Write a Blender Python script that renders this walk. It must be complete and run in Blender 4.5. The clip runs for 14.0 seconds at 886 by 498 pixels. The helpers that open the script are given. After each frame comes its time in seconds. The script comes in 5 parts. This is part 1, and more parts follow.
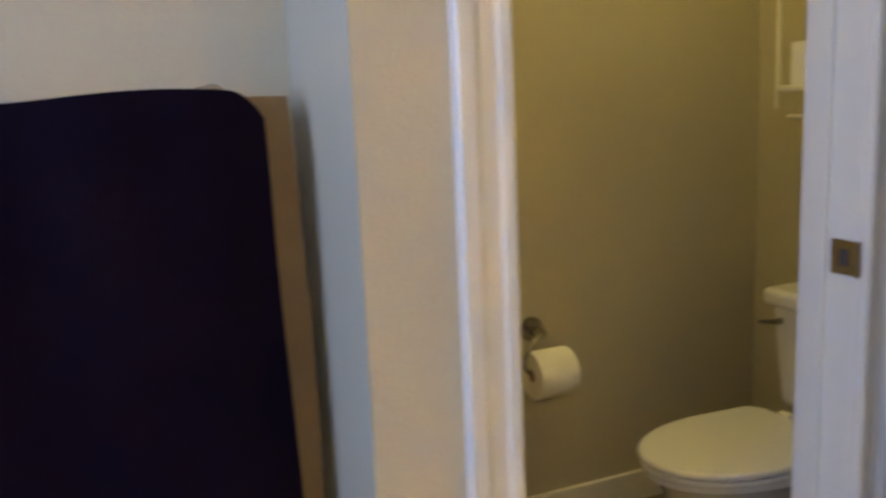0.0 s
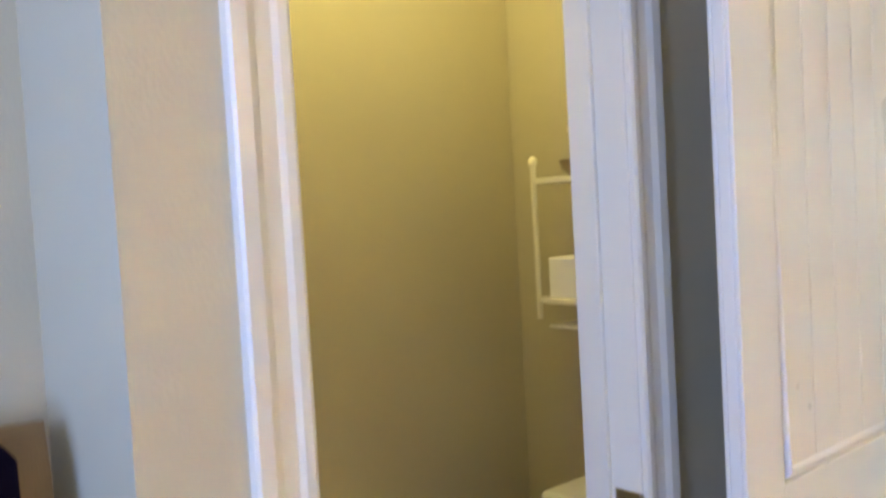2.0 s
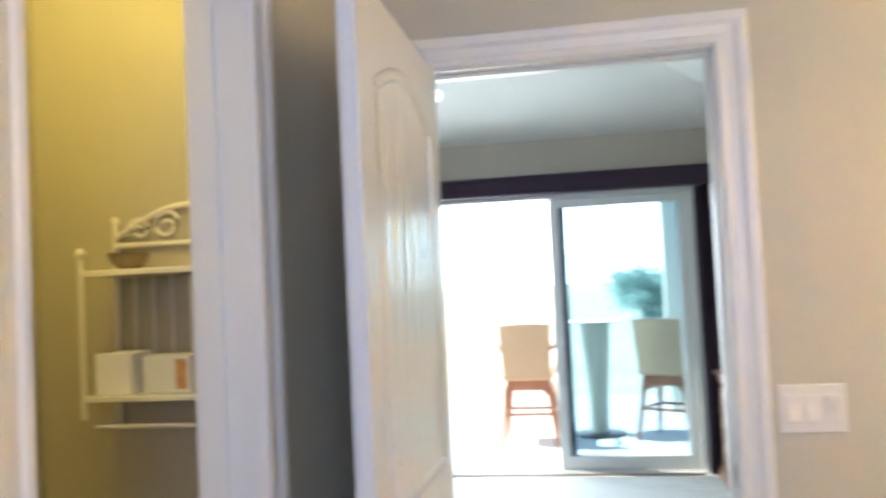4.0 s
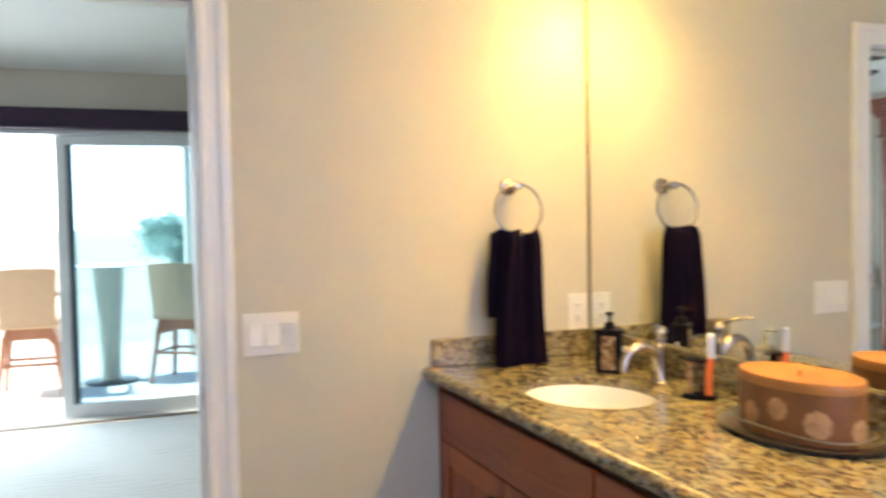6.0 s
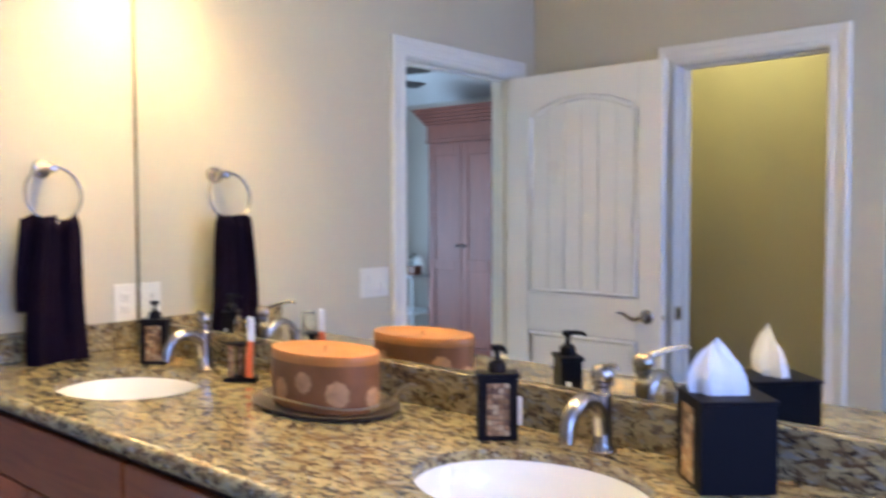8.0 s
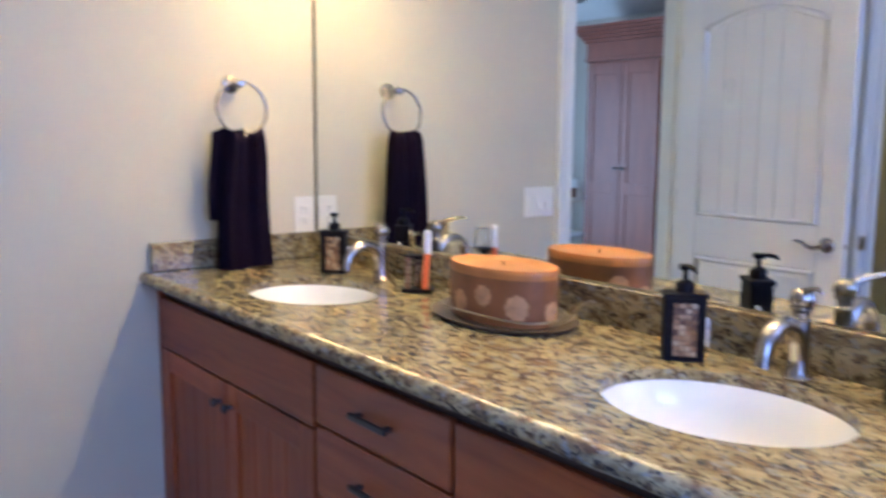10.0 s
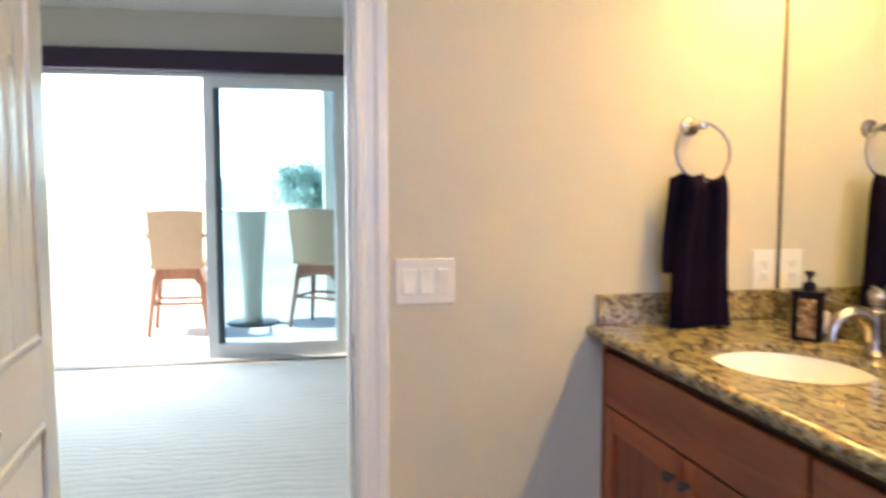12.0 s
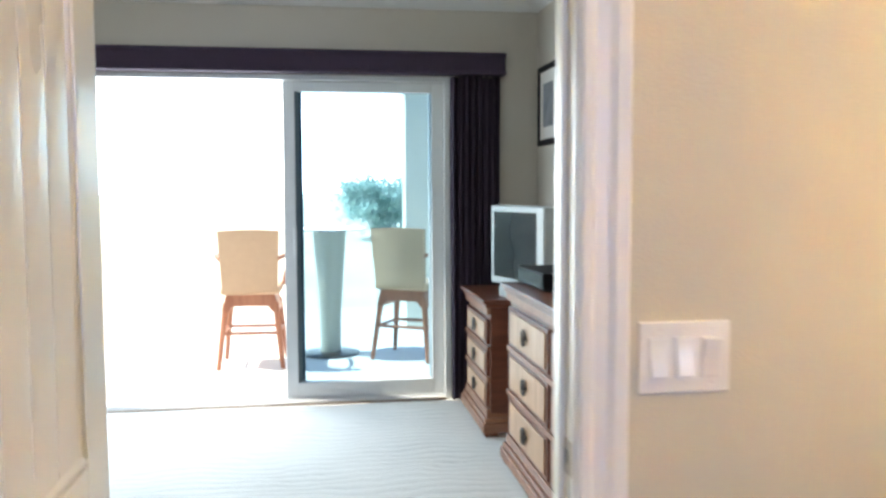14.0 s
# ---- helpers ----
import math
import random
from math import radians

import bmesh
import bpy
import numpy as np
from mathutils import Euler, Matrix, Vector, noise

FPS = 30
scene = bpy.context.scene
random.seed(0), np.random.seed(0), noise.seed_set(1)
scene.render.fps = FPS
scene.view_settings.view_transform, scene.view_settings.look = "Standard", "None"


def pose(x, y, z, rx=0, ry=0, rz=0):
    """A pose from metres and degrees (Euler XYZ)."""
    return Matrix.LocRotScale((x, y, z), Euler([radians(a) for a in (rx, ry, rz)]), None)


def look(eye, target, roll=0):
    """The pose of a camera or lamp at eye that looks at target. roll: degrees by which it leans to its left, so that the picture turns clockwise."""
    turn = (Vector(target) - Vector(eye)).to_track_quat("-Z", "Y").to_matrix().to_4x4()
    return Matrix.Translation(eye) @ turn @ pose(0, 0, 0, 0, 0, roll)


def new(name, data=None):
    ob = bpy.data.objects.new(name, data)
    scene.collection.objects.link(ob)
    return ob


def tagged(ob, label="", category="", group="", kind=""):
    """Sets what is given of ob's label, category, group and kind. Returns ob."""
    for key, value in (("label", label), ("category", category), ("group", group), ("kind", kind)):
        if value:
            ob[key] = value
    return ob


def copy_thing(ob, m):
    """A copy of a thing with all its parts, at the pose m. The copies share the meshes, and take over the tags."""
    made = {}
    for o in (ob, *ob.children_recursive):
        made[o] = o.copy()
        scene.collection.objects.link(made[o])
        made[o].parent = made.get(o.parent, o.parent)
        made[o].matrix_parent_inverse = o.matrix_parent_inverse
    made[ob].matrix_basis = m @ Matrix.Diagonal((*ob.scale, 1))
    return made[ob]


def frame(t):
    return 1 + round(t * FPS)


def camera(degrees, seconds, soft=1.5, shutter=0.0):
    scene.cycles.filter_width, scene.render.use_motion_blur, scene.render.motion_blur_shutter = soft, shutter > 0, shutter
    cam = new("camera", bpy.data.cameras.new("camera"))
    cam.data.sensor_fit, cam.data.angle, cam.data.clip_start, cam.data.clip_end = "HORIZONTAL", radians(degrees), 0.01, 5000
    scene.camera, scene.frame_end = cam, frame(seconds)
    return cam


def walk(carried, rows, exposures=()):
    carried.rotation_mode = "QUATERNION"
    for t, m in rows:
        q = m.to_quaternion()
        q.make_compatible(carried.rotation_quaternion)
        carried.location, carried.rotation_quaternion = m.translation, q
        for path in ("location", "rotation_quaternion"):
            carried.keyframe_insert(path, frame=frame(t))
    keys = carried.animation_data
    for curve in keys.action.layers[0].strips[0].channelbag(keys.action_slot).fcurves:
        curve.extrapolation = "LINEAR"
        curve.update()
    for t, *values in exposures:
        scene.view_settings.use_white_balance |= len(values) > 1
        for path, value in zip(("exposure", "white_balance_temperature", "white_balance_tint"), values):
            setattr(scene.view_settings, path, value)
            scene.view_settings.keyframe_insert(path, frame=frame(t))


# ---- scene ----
cam = camera(55.8, 14.0, soft=2.7, shutter=0.6)
PATH = [
    (0, (0.525, -1.936, 1.169), (-1.290, -1.171, 0.818), -2.5),
    (0.5, (0.523, -1.888, 1.189), (-1.203, -0.938, 0.843), -0.6),
    (1, (0.529, -1.862, 1.239), (-1.141, -0.802, 0.945), -1.8),
    (1.5, (0.508, -1.863, 1.323), (-1.150, -0.760, 1.133), -2.6),
    (2, (0.420, -1.934, 1.413), (-1.106, -0.644, 1.322), -3.2),
    (2.2, (0.367, -1.985, 1.452), (-1.088, -0.617, 1.359), -4.6),
    (4.3, (0.15, -2.272, 1.396), (0.015, -0.278, 1.476), -2.9),
    (4.5, (0.175, -2.298, 1.392), (0.165, -0.299, 1.44), -3.2),
    (5, (0.227, -2.331, 1.388), (0.455, -0.345, 1.429), -1.8),
    (5.5, (0.256, -2.367, 1.379), (0.734, -0.426, 1.334), -1.6),
    (6, (0.294, -2.396, 1.372), (1.008, -0.529, 1.301), -1.1),
    (6.5, (0.321, -2.418, 1.349), (1.282, -0.665, 1.284), -1.0),
    (7, (0.334, -2.439, 1.354), (1.51, -0.823, 1.285), -0.4),
    (7.5, (0.363, -2.455, 1.355), (1.718, -0.985, 1.287), -0.2),
    (7.7, (0.373, -2.467, 1.351), (1.779, -1.047, 1.284), -0.2),
    (8.7, (0.362, -2.462, 1.336), (2.013, -1.348, 1.18), 0.1),
    (9.8, (0.325, -2.423, 1.323), (1.64, -0.944, 1.032), 0.3),
    (10, (0.324, -2.412, 1.327), (1.565, -0.868, 1.054), 0.4),
    (10.5, (0.317, -2.383, 1.332), (1.342, -0.682, 1.098), -0.1),
    (11, (0.33, -2.359, 1.335), (1.124, -0.535, 1.129), -0.2),
    (11.5, (0.319, -2.312, 1.334), (0.899, -0.41, 1.116), 0.1),
    (12, (0.262, -2.158, 1.337), (0.683, -0.211, 1.159), 0.0),
    (12.5, (0.186, -2.015, 1.34), (0.548, -0.051, 1.222), -1.0),
    (13, (0.159, -1.806, 1.324), (0.486, 0.16, 1.161), -0.7),
    (13.5, (0.152, -1.568, 1.321), (0.441, 0.402, 1.141), 0.8),
    (14, (0.083, -1.305, 1.334), (0.375, 0.669, 1.192), -0.2),
]
walk(cam, [(t, look(eye, target, roll)) for t, eye, target, roll in PATH],
     exposures=[(0, 0.74, 6600, 6), (1, 0.96, 6600, 6), (2.2, 1.18, 5900, 6), (4.3, 1.0, 6800, 6), (6.5, 0.98, 6900, 5), (7, 0.97, 5500, 10), (7.5, 0.94, 5200, 12),
                (10, 0.80, 4800, 14), (10.6, 0.93, 6000, 11), (11, 0.97, 7000, 10), (14, 1.08, 6900, 9)])

# ---- world and light ----
world = bpy.data.worlds.new("sky")
scene.world = world
world.use_nodes = True
wn = world.node_tree
sky = wn.nodes.new("ShaderNodeTexSky")
sky.sky_type = "NISHITA"
sky.sun_disc = False
sky.sun_elevation = radians(60)
sky.dust_density = 0.3
sky.sun_rotation = radians(-80)
wn.links.new(sky.outputs[0], wn.nodes["Background"].inputs[0])
wn.nodes["Background"].inputs[1].default_value = 0.15


def lamp(name, kind, m, energy, color, **more):
    data = bpy.data.lights.new(name, kind)
    data.energy, data.color = energy, color
    if kind == "AREA":
        data.shape, data.size, data.size_y = "RECTANGLE", more["size"], more["size_y"]
    elif kind == "SUN":
        data.angle = more["angle"]
    else:
        data.shadow_soft_size = more["radius"]
    ob = new(name, data)
    ob.matrix_world = m
    return ob


lamp("sun", "SUN", look((-8.5, 7.1, 14.7), (0, 5.6, 0)), 5.0, (1.0, 0.95, 0.87), angle=radians(0.5))
WARM = (1.0, 0.76, 0.32)
# second position is an unseen, added fixture that brightens door and left wall
LAMP_Y = (-0.56, -1.735)
for sy in LAMP_Y:
    for dy in (0.365, 0.0, -0.365):
        lamp("vanity_bulb", "POINT", pose(1.645, sy + dy, 2.172), 14.0 if sy + dy > -0.3 else 9.5 if sy > -1 else 8.5, WARM, radius=0.042)
lamp("toilet_bulb", "POINT", pose(-0.95, -0.80, 2.46), 9.0, (1.0, 0.81, 0.29), radius=0.08)
# daylight of the bath window and of the terrace door
lamp("bath_window_light", "AREA", look((0.55, -4.02, 1.62), (0.2, 0.0, 1.2)), 30.0, (0.37, 0.50, 1.0), size=1.1, size_y=1.1)
lamp("terrace_door_light", "AREA", look((-1.12, 4.10, 1.05), (-1.0, 0.0, 0.8)), 46.0, (0.70, 0.85, 1.0), size=1.9, size_y=1.9)

# ---- materials ----


def mat(name, color, rough=0.5, metal=0.0, spread=0.06, scale=6.0, grain=0.0, grain_scale=200.0, stretch=(1, 1, 1),
        coat=0.0, spec=0.5, emit=0.0, sheen=0.0, per_object=0.0):
    """Paint or cloth with blotches at a large scale, grain at a small one, and fine relief."""
    m = bpy.data.materials.new(name)
    m.use_nodes = True
    t = m.node_tree
    n, ln = t.nodes, t.links
    b = n["Principled BSDF"]
    co = n.new("ShaderNodeTexCoord")
    mp = n.new("ShaderNodeMapping")
    mp.inputs["Scale"].default_value = stretch
    ln.new(co.outputs["Object"], mp.inputs[0])
    big = n.new("ShaderNodeTexNoise")
    big.inputs["Scale"].default_value = scale
    big.inputs["Detail"].default_value = 4
    ln.new(mp.outputs[0], big.inputs[0])
    fine = n.new("ShaderNodeTexNoise")
    fine.inputs["Scale"].default_value = grain_scale
    fine.inputs["Detail"].default_value = 2
    ln.new(mp.outputs[0], fine.inputs[0])
    ramp = n.new("ShaderNodeMapRange")
    ramp.inputs[3].default_value, ramp.inputs[4].default_value = 1 - spread * 2, 1 + spread * 2
    ln.new(big.outputs[0], ramp.inputs[0])
    mul = n.new("ShaderNodeMix")
    mul.data_type, mul.blend_type = "RGBA", "MULTIPLY"
    mul.inputs[0].default_value = 1
    mul.inputs[6].default_value = (*color, 1)
    ln.new(ramp.outputs[0], mul.inputs[7])
    last = mul.outputs[2]
    if per_object:
        info = n.new("ShaderNodeObjectInfo")
        r2 = n.new("ShaderNodeMapRange")
        r2.inputs[3].default_value, r2.inputs[4].default_value = 1 - per_object, 1 + per_object
        ln.new(info.outputs["Random"], r2.inputs[0])
        m2 = n.new("ShaderNodeMix")
        m2.data_type, m2.blend_type = "RGBA", "MULTIPLY"
        m2.inputs[0].default_value = 1
        ln.new(last, m2.inputs[6])
        ln.new(r2.outputs[0], m2.inputs[7])
        last = m2.outputs[2]
    ln.new(last, b.inputs["Base Color"])
    rr = n.new("ShaderNodeMapRange")
    rr.inputs[3].default_value, rr.inputs[4].default_value = max(0.02, rough - 0.08), min(1, rough + 0.08)
    ln.new(big.outputs[0], rr.inputs[0])
    ln.new(rr.outputs[0], b.inputs["Roughness"])
    b.inputs["Metallic"].default_value = metal
    b.inputs["Specular IOR Level"].default_value = spec
    b.inputs["Coat Weight"].default_value = coat
    b.inputs["Coat Roughness"].default_value = 0.12
    b.inputs["Sheen Weight"].default_value = sheen
    if emit:
        b.inputs["Emission Color"].default_value = (*color, 1)
        b.inputs["Emission Strength"].default_value = emit
    if grain:
        bp = n.new("ShaderNodeBump")
        bp.inputs["Strength"].default_value = grain
        bp.inputs["Distance"].default_value = 0.003
        ln.new(fine.outputs[0], bp.inputs["Height"])
        ln.new(bp.outputs[0], b.inputs["Normal"])
    return m


def wood(name, dark, light, axis="z", rough=0.38, per_object=0.12, scale=1.0):
    m = bpy.data.materials.new(name)
    m.use_nodes = True
    t = m.node_tree
    n, ln = t.nodes, t.links
    b = n["Principled BSDF"]
    co = n.new("ShaderNodeTexCoord")
    mp = n.new("ShaderNodeMapping")
    s = {"x": (1.2, 14, 14), "y": (14, 1.2, 14), "z": (14, 14, 1.2)}[axis]
    mp.inputs["Scale"].default_value = [v * scale for v in s]
    ln.new(co.outputs["Object"], mp.inputs[0])
    no = n.new("ShaderNodeTexNoise")
    no.inputs["Scale"].default_value = 1.6
    no.inputs["Detail"].default_value = 8
    no.inputs["Distortion"].default_value = 1.2
    ln.new(mp.outputs[0], no.inputs[0])
    cr = n.new("ShaderNodeValToRGB")
    cr.color_ramp.elements[0].position, cr.color_ramp.elements[0].color = 0.3, (*dark, 1)
    cr.color_ramp.elements[1].position, cr.color_ramp.elements[1].color = 0.7, (*light, 1)
    ln.new(no.outputs[0], cr.inputs[0])
    info = n.new("ShaderNodeObjectInfo")
    r2 = n.new("ShaderNodeMapRange")
    r2.inputs[3].default_value, r2.inputs[4].default_value = 1 - per_object, 1 + per_object
    ln.new(info.outputs["Random"], r2.inputs[0])
    m2 = n.new("ShaderNodeMix")
    m2.data_type, m2.blend_type = "RGBA", "MULTIPLY"
    m2.inputs[0].default_value = 1
    ln.new(cr.outputs[0], m2.inputs[6])
    ln.new(r2.outputs[0], m2.inputs[7])
    ln.new(m2.outputs[2], b.inputs["Base Color"])
    b.inputs["Roughness"].default_value = rough
    bp = n.new("ShaderNodeBump")
    bp.inputs["Strength"].default_value = 0.12
    bp.inputs["Distance"].default_value = 0.002
    ln.new(no.outputs[0], bp.inputs["Height"])
    ln.new(bp.outputs[0], b.inputs["Normal"])
    return m


def granite(name):
    """Golden granite: cream ground, brown clouds, dark flecks drawn out a little, grey quartz."""
    m = bpy.data.materials.new(name)
    m.use_nodes = True
    t = m.node_tree
    n, ln = t.nodes, t.links
    b = n["Principled BSDF"]
    co = n.new("ShaderNodeTexCoord")
    mp = n.new("ShaderNodeMapping")
    mp.inputs["Scale"].default_value = (1.15, 0.62, 1.15)
    mp.inputs["Rotation"].default_value = (0.15, 0.2, 0.5)
    ln.new(co.outputs["Object"], mp.inputs[0])

    def noise_ramp(scale, detail, a, pa, c, pc, dist=0.6):
        no = n.new("ShaderNodeTexNoise")
        no.inputs["Scale"].default_value, no.inputs["Detail"].default_value = scale, detail
        no.inputs["Distortion"].default_value = dist
        ln.new(mp.outputs[0], no.inputs[0])
        cr = n.new("ShaderNodeValToRGB")
        cr.color_ramp.elements[0].position, cr.color_ramp.elements[0].color = pa, a
        cr.color_ramp.elements[1].position, cr.color_ramp.elements[1].color = pc, c
        ln.new(no.outputs[0], cr.inputs[0])
        return cr.outputs[0]

    def mix(fac, a, c):
        x = n.new("ShaderNodeMix")
        x.data_type = "RGBA"
        ln.new(fac, x.inputs[0])
        ln.new(a, x.inputs[6])
        if isinstance(c, tuple):
            x.inputs[7].default_value = c
        else:
            ln.new(c, x.inputs[7])
        return x.outputs[2]

    W, K = (1, 1, 1, 1), (0, 0, 0, 1)
    ground = noise_ramp(30, 6, (0.185, 0.128, 0.058, 1), 0.36, (0.37, 0.305, 0.155, 1), 0.58)
    c1 = mix(noise_ramp(64, 5, K, 0.53, W, 0.61), ground, (0.105, 0.068, 0.033, 1))
    c2 = mix(noise_ramp(98, 4, K, 0.56, W, 0.61, 1.0), c1, (0.036, 0.028, 0.022, 1))
    c3 = mix(noise_ramp(75, 4, K, 0.58, W, 0.66, 0.2), c2, (0.25, 0.235, 0.19, 1))
    ln.new(c3, b.inputs["Base Color"])
    b.inputs["Roughness"].default_value = 0.2
    b.inputs["Coat Weight"].default_value = 0.12
    b.inputs["Coat Roughness"].default_value = 0.05
    return m


def carpet(name):
    """Pale carpet with wavy rows sheared into the pile."""
    m = bpy.data.materials.new(name)
    m.use_nodes = True
    t = m.node_tree
    n, ln = t.nodes, t.links
    b = n["Principled BSDF"]
    co = n.new("ShaderNodeTexCoord")
    wv = n.new("ShaderNodeTexWave")
    wv.bands_direction = "Y"
    wv.inputs["Scale"].default_value = 4.6
    wv.inputs["Distortion"].default_value = 11.0
    wv.inputs["Detail"].default_value = 4
    wv.inputs["Detail Scale"].default_value = 0.55
    ln.new(co.outputs["Object"], wv.inputs[0])
    no = n.new("ShaderNodeTexNoise")
    no.inputs["Scale"].default_value = 260
    ln.new(co.outputs["Object"], no.inputs[0])
    worn = n.new("ShaderNodeTexNoise")
    worn.inputs["Scale"].default_value = 2.2
    ln.new(co.outputs["Object"], worn.inputs[0])
    broken = n.new("ShaderNodeMath")
    broken.operation = "MULTIPLY_ADD"
    broken.inputs[1].default_value = 0.9
    ln.new(worn.outputs[0], broken.inputs[0])
    ln.new(wv.outputs[0], broken.inputs[2])
    cr = n.new("ShaderNodeValToRGB")
    cr.color_ramp.elements[0].position, cr.color_ramp.elements[0].color = 0.38, (0.55, 0.54, 0.50, 1)
    cr.color_ramp.elements[1].position, cr.color_ramp.elements[1].color = 0.60, (0.71, 0.695, 0.65, 1)
    ln.new(broken.outputs[0], cr.inputs[0])
    ln.new(cr.outputs[0], b.inputs["Base Color"])
    b.inputs["Roughness"].default_value = 0.95
    b.inputs["Sheen Weight"].default_value = 0.3
    ad = n.new("ShaderNodeMath")
    ad.operation = "MULTIPLY_ADD"
    ad.inputs[1].default_value = 0.35
    ln.new(no.outputs[0], ad.inputs[0])
    ln.new(wv.outputs[0], ad.inputs[2])
    bp = n.new("ShaderNodeBump")
    bp.inputs["Strength"].default_value = 0.25
    bp.inputs["Distance"].default_value = 0.008
    ln.new(ad.outputs[0], bp.inputs["Height"])
    ln.new(bp.outputs[0], b.inputs["Normal"])
    return m


def glass(name, color, rough=0.0, ior=1.45):
    m = bpy.data.materials.new(name)
    m.use_nodes = True
    b = m.node_tree.nodes["Principled BSDF"]
    b.inputs["Base Color"].default_value = (*color, 1)
    b.inputs["Transmission Weight"].default_value = 1
    b.inputs["Roughness"].default_value = rough
    b.inputs["IOR"].default_value = ior
    return m


def tiles(name, color, grout, size):
    m = bpy.data.materials.new(name)
    m.use_nodes = True
    t = m.node_tree
    n, ln = t.nodes, t.links
    b = n["Principled BSDF"]
    co = n.new("ShaderNodeTexCoord")
    br = n.new("ShaderNodeTexBrick")
    br.offset = 0
    br.inputs["Color1"].default_value = (*color, 1)
    br.inputs["Color2"].default_value = (*[c * 0.86 for c in color], 1)
    br.inputs["Mortar"].default_value = (*grout, 1)
    br.inputs["Scale"].default_value = 1
    br.inputs["Brick Width"].default_value = size
    br.inputs["Row Height"].default_value = size
    br.inputs["Mortar Size"].default_value = 0.004
    ln.new(co.outputs["Object"], br.inputs[0])
    ln.new(br.outputs[0], b.inputs["Base Color"])
    b.inputs["Roughness"].default_value = 0.4
    return m


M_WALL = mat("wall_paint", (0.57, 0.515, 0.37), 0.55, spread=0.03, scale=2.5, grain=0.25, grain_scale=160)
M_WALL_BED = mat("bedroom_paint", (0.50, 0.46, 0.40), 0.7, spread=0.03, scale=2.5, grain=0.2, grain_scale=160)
# the beige wall paint again, dimmed and yellowed for the closet's light
M_WALL_WC = mat("wall_paint_closet_light", (0.49, 0.44, 0.315), 0.55, spread=0.03, scale=2.5, grain=0.25, grain_scale=160)
M_CEIL = mat("ceiling_paint", (0.72, 0.72, 0.71), 0.9, spread=0.03, scale=3, grain=0.35, grain_scale=90)
M_TRIM = mat("white_trim_paint", (0.80, 0.76, 0.67), 0.36, spread=0.008, scale=3)
M_DOOR = mat("white_door_paint", (0.82, 0.79, 0.73), 0.30, spread=0.008, scale=3, coat=0.2)
M_WHITE = mat("white_plastic", (0.80, 0.76, 0.66), 0.17, spread=0.01, scale=8)
M_SLOT = mat("dark_slot", (0.05, 0.05, 0.05), 0.5, spread=0.02)
M_CERAMIC = mat("white_ceramic", (0.84, 0.82, 0.77), 0.08, spread=0.01, scale=5, coat=0.5)
M_CHROME = mat("brushed_nickel", (0.36, 0.325, 0.285), 0.25, metal=1.0, spread=0.04, scale=10)
M_BRONZE = mat("dark_bronze", (0.07, 0.06, 0.055), 0.4, metal=0.8, spread=0.05, scale=14)
M_BRASS = mat("worn_brass", (0.42, 0.36, 0.26), 0.3, metal=1.0, spread=0.08, scale=20)
M_GRANITE = granite("golden_granite")
M_CAB_Z = wood("alder_upright", (0.195, 0.039, 0.008), (0.345, 0.088, 0.019), "z")
M_CAB_Y = wood("alder_level", (0.195, 0.039, 0.008), (0.345, 0.088, 0.019), "y")
# near-black brown: the shade of the gaps is put into this colour
M_CAB_SHADE = mat("cabinet_shadow_gap", (0.05, 0.025, 0.015), 0.7, spread=0.04)
M_PINE = wood("pine_wardrobe", (0.135, 0.030, 0.012), (0.20, 0.052, 0.021), "z", 0.45, 0.06)
M_OAK = wood("honey_oak", (0.42, 0.24, 0.135), (0.60, 0.385, 0.235), "z", 0.35, 0.06)
M_OAK_MID = wood("brown_oak", (0.25, 0.105, 0.058), (0.37, 0.175, 0.10), "y", 0.32, 0.06)
M_OAK_DARK = wood("dark_oak", (0.13, 0.045, 0.028), (0.23, 0.085, 0.048), "y", 0.28, 0.06)
M_TOWEL = mat("aubergine_towel", (0.0068, 0.0041, 0.0108), 0.95, spread=0.2, scale=12, grain=0.6, grain_scale=420, spec=0.04)
M_TOWEL_BEIGE = mat("beige_towel", (0.31, 0.205, 0.10), 0.95, spread=0.1, scale=12, grain=0.6, grain_scale=420, spec=0.1)
M_CURTAIN = mat("plum_curtain", (0.035, 0.02, 0.04), 0.85, spread=0.15, scale=8, grain=0.5, grain_scale=300)
M_CARPET = carpet("wavy_carpet")
M_TILE = tiles("floor_tile", (0.25, 0.21, 0.17), (0.14, 0.12, 0.10), 0.33)
M_BLACK = mat("black_lacquer", (0.008, 0.007, 0.009), 0.5, spread=0.1, scale=10, spec=0.08)
M_WAX = mat("amber_wax", (0.62, 0.24, 0.055), 0.45, spread=0.08, scale=14, grain=0.2, grain_scale=80)
M_WAX_TOP = mat("orange_wax", (0.42, 0.175, 0.042), 0.45, spread=0.16, scale=16, grain=0.2, grain_scale=70)
M_WAX_DARK = mat("brown_wax", (0.215, 0.088, 0.030), 0.5, spread=0.30, scale=13, grain=0.2, grain_scale=80)
M_FLOWER = mat("dried_flower", (0.52, 0.285, 0.125), 0.7, spread=0.35, scale=40)
M_PEWTER = mat("pewter_tray", (0.26, 0.21, 0.17), 0.35, metal=0.9, spread=0.08, scale=12)
M_TISSUE = mat("tissue_paper", (0.85, 0.83, 0.84), 0.9, spread=0.02, scale=20)
M_PAPER = mat("toilet_paper", (0.84, 0.80, 0.70), 0.95, spread=0.03, scale=20, grain=0.4, grain_scale=120)
M_CORAL = mat("coral_plastic", (0.85, 0.20, 0.08), 0.35, spread=0.03)
M_BRUSH_WHITE = mat("pale_bristles", (0.80, 0.80, 0.86), 0.5, spread=0.03)
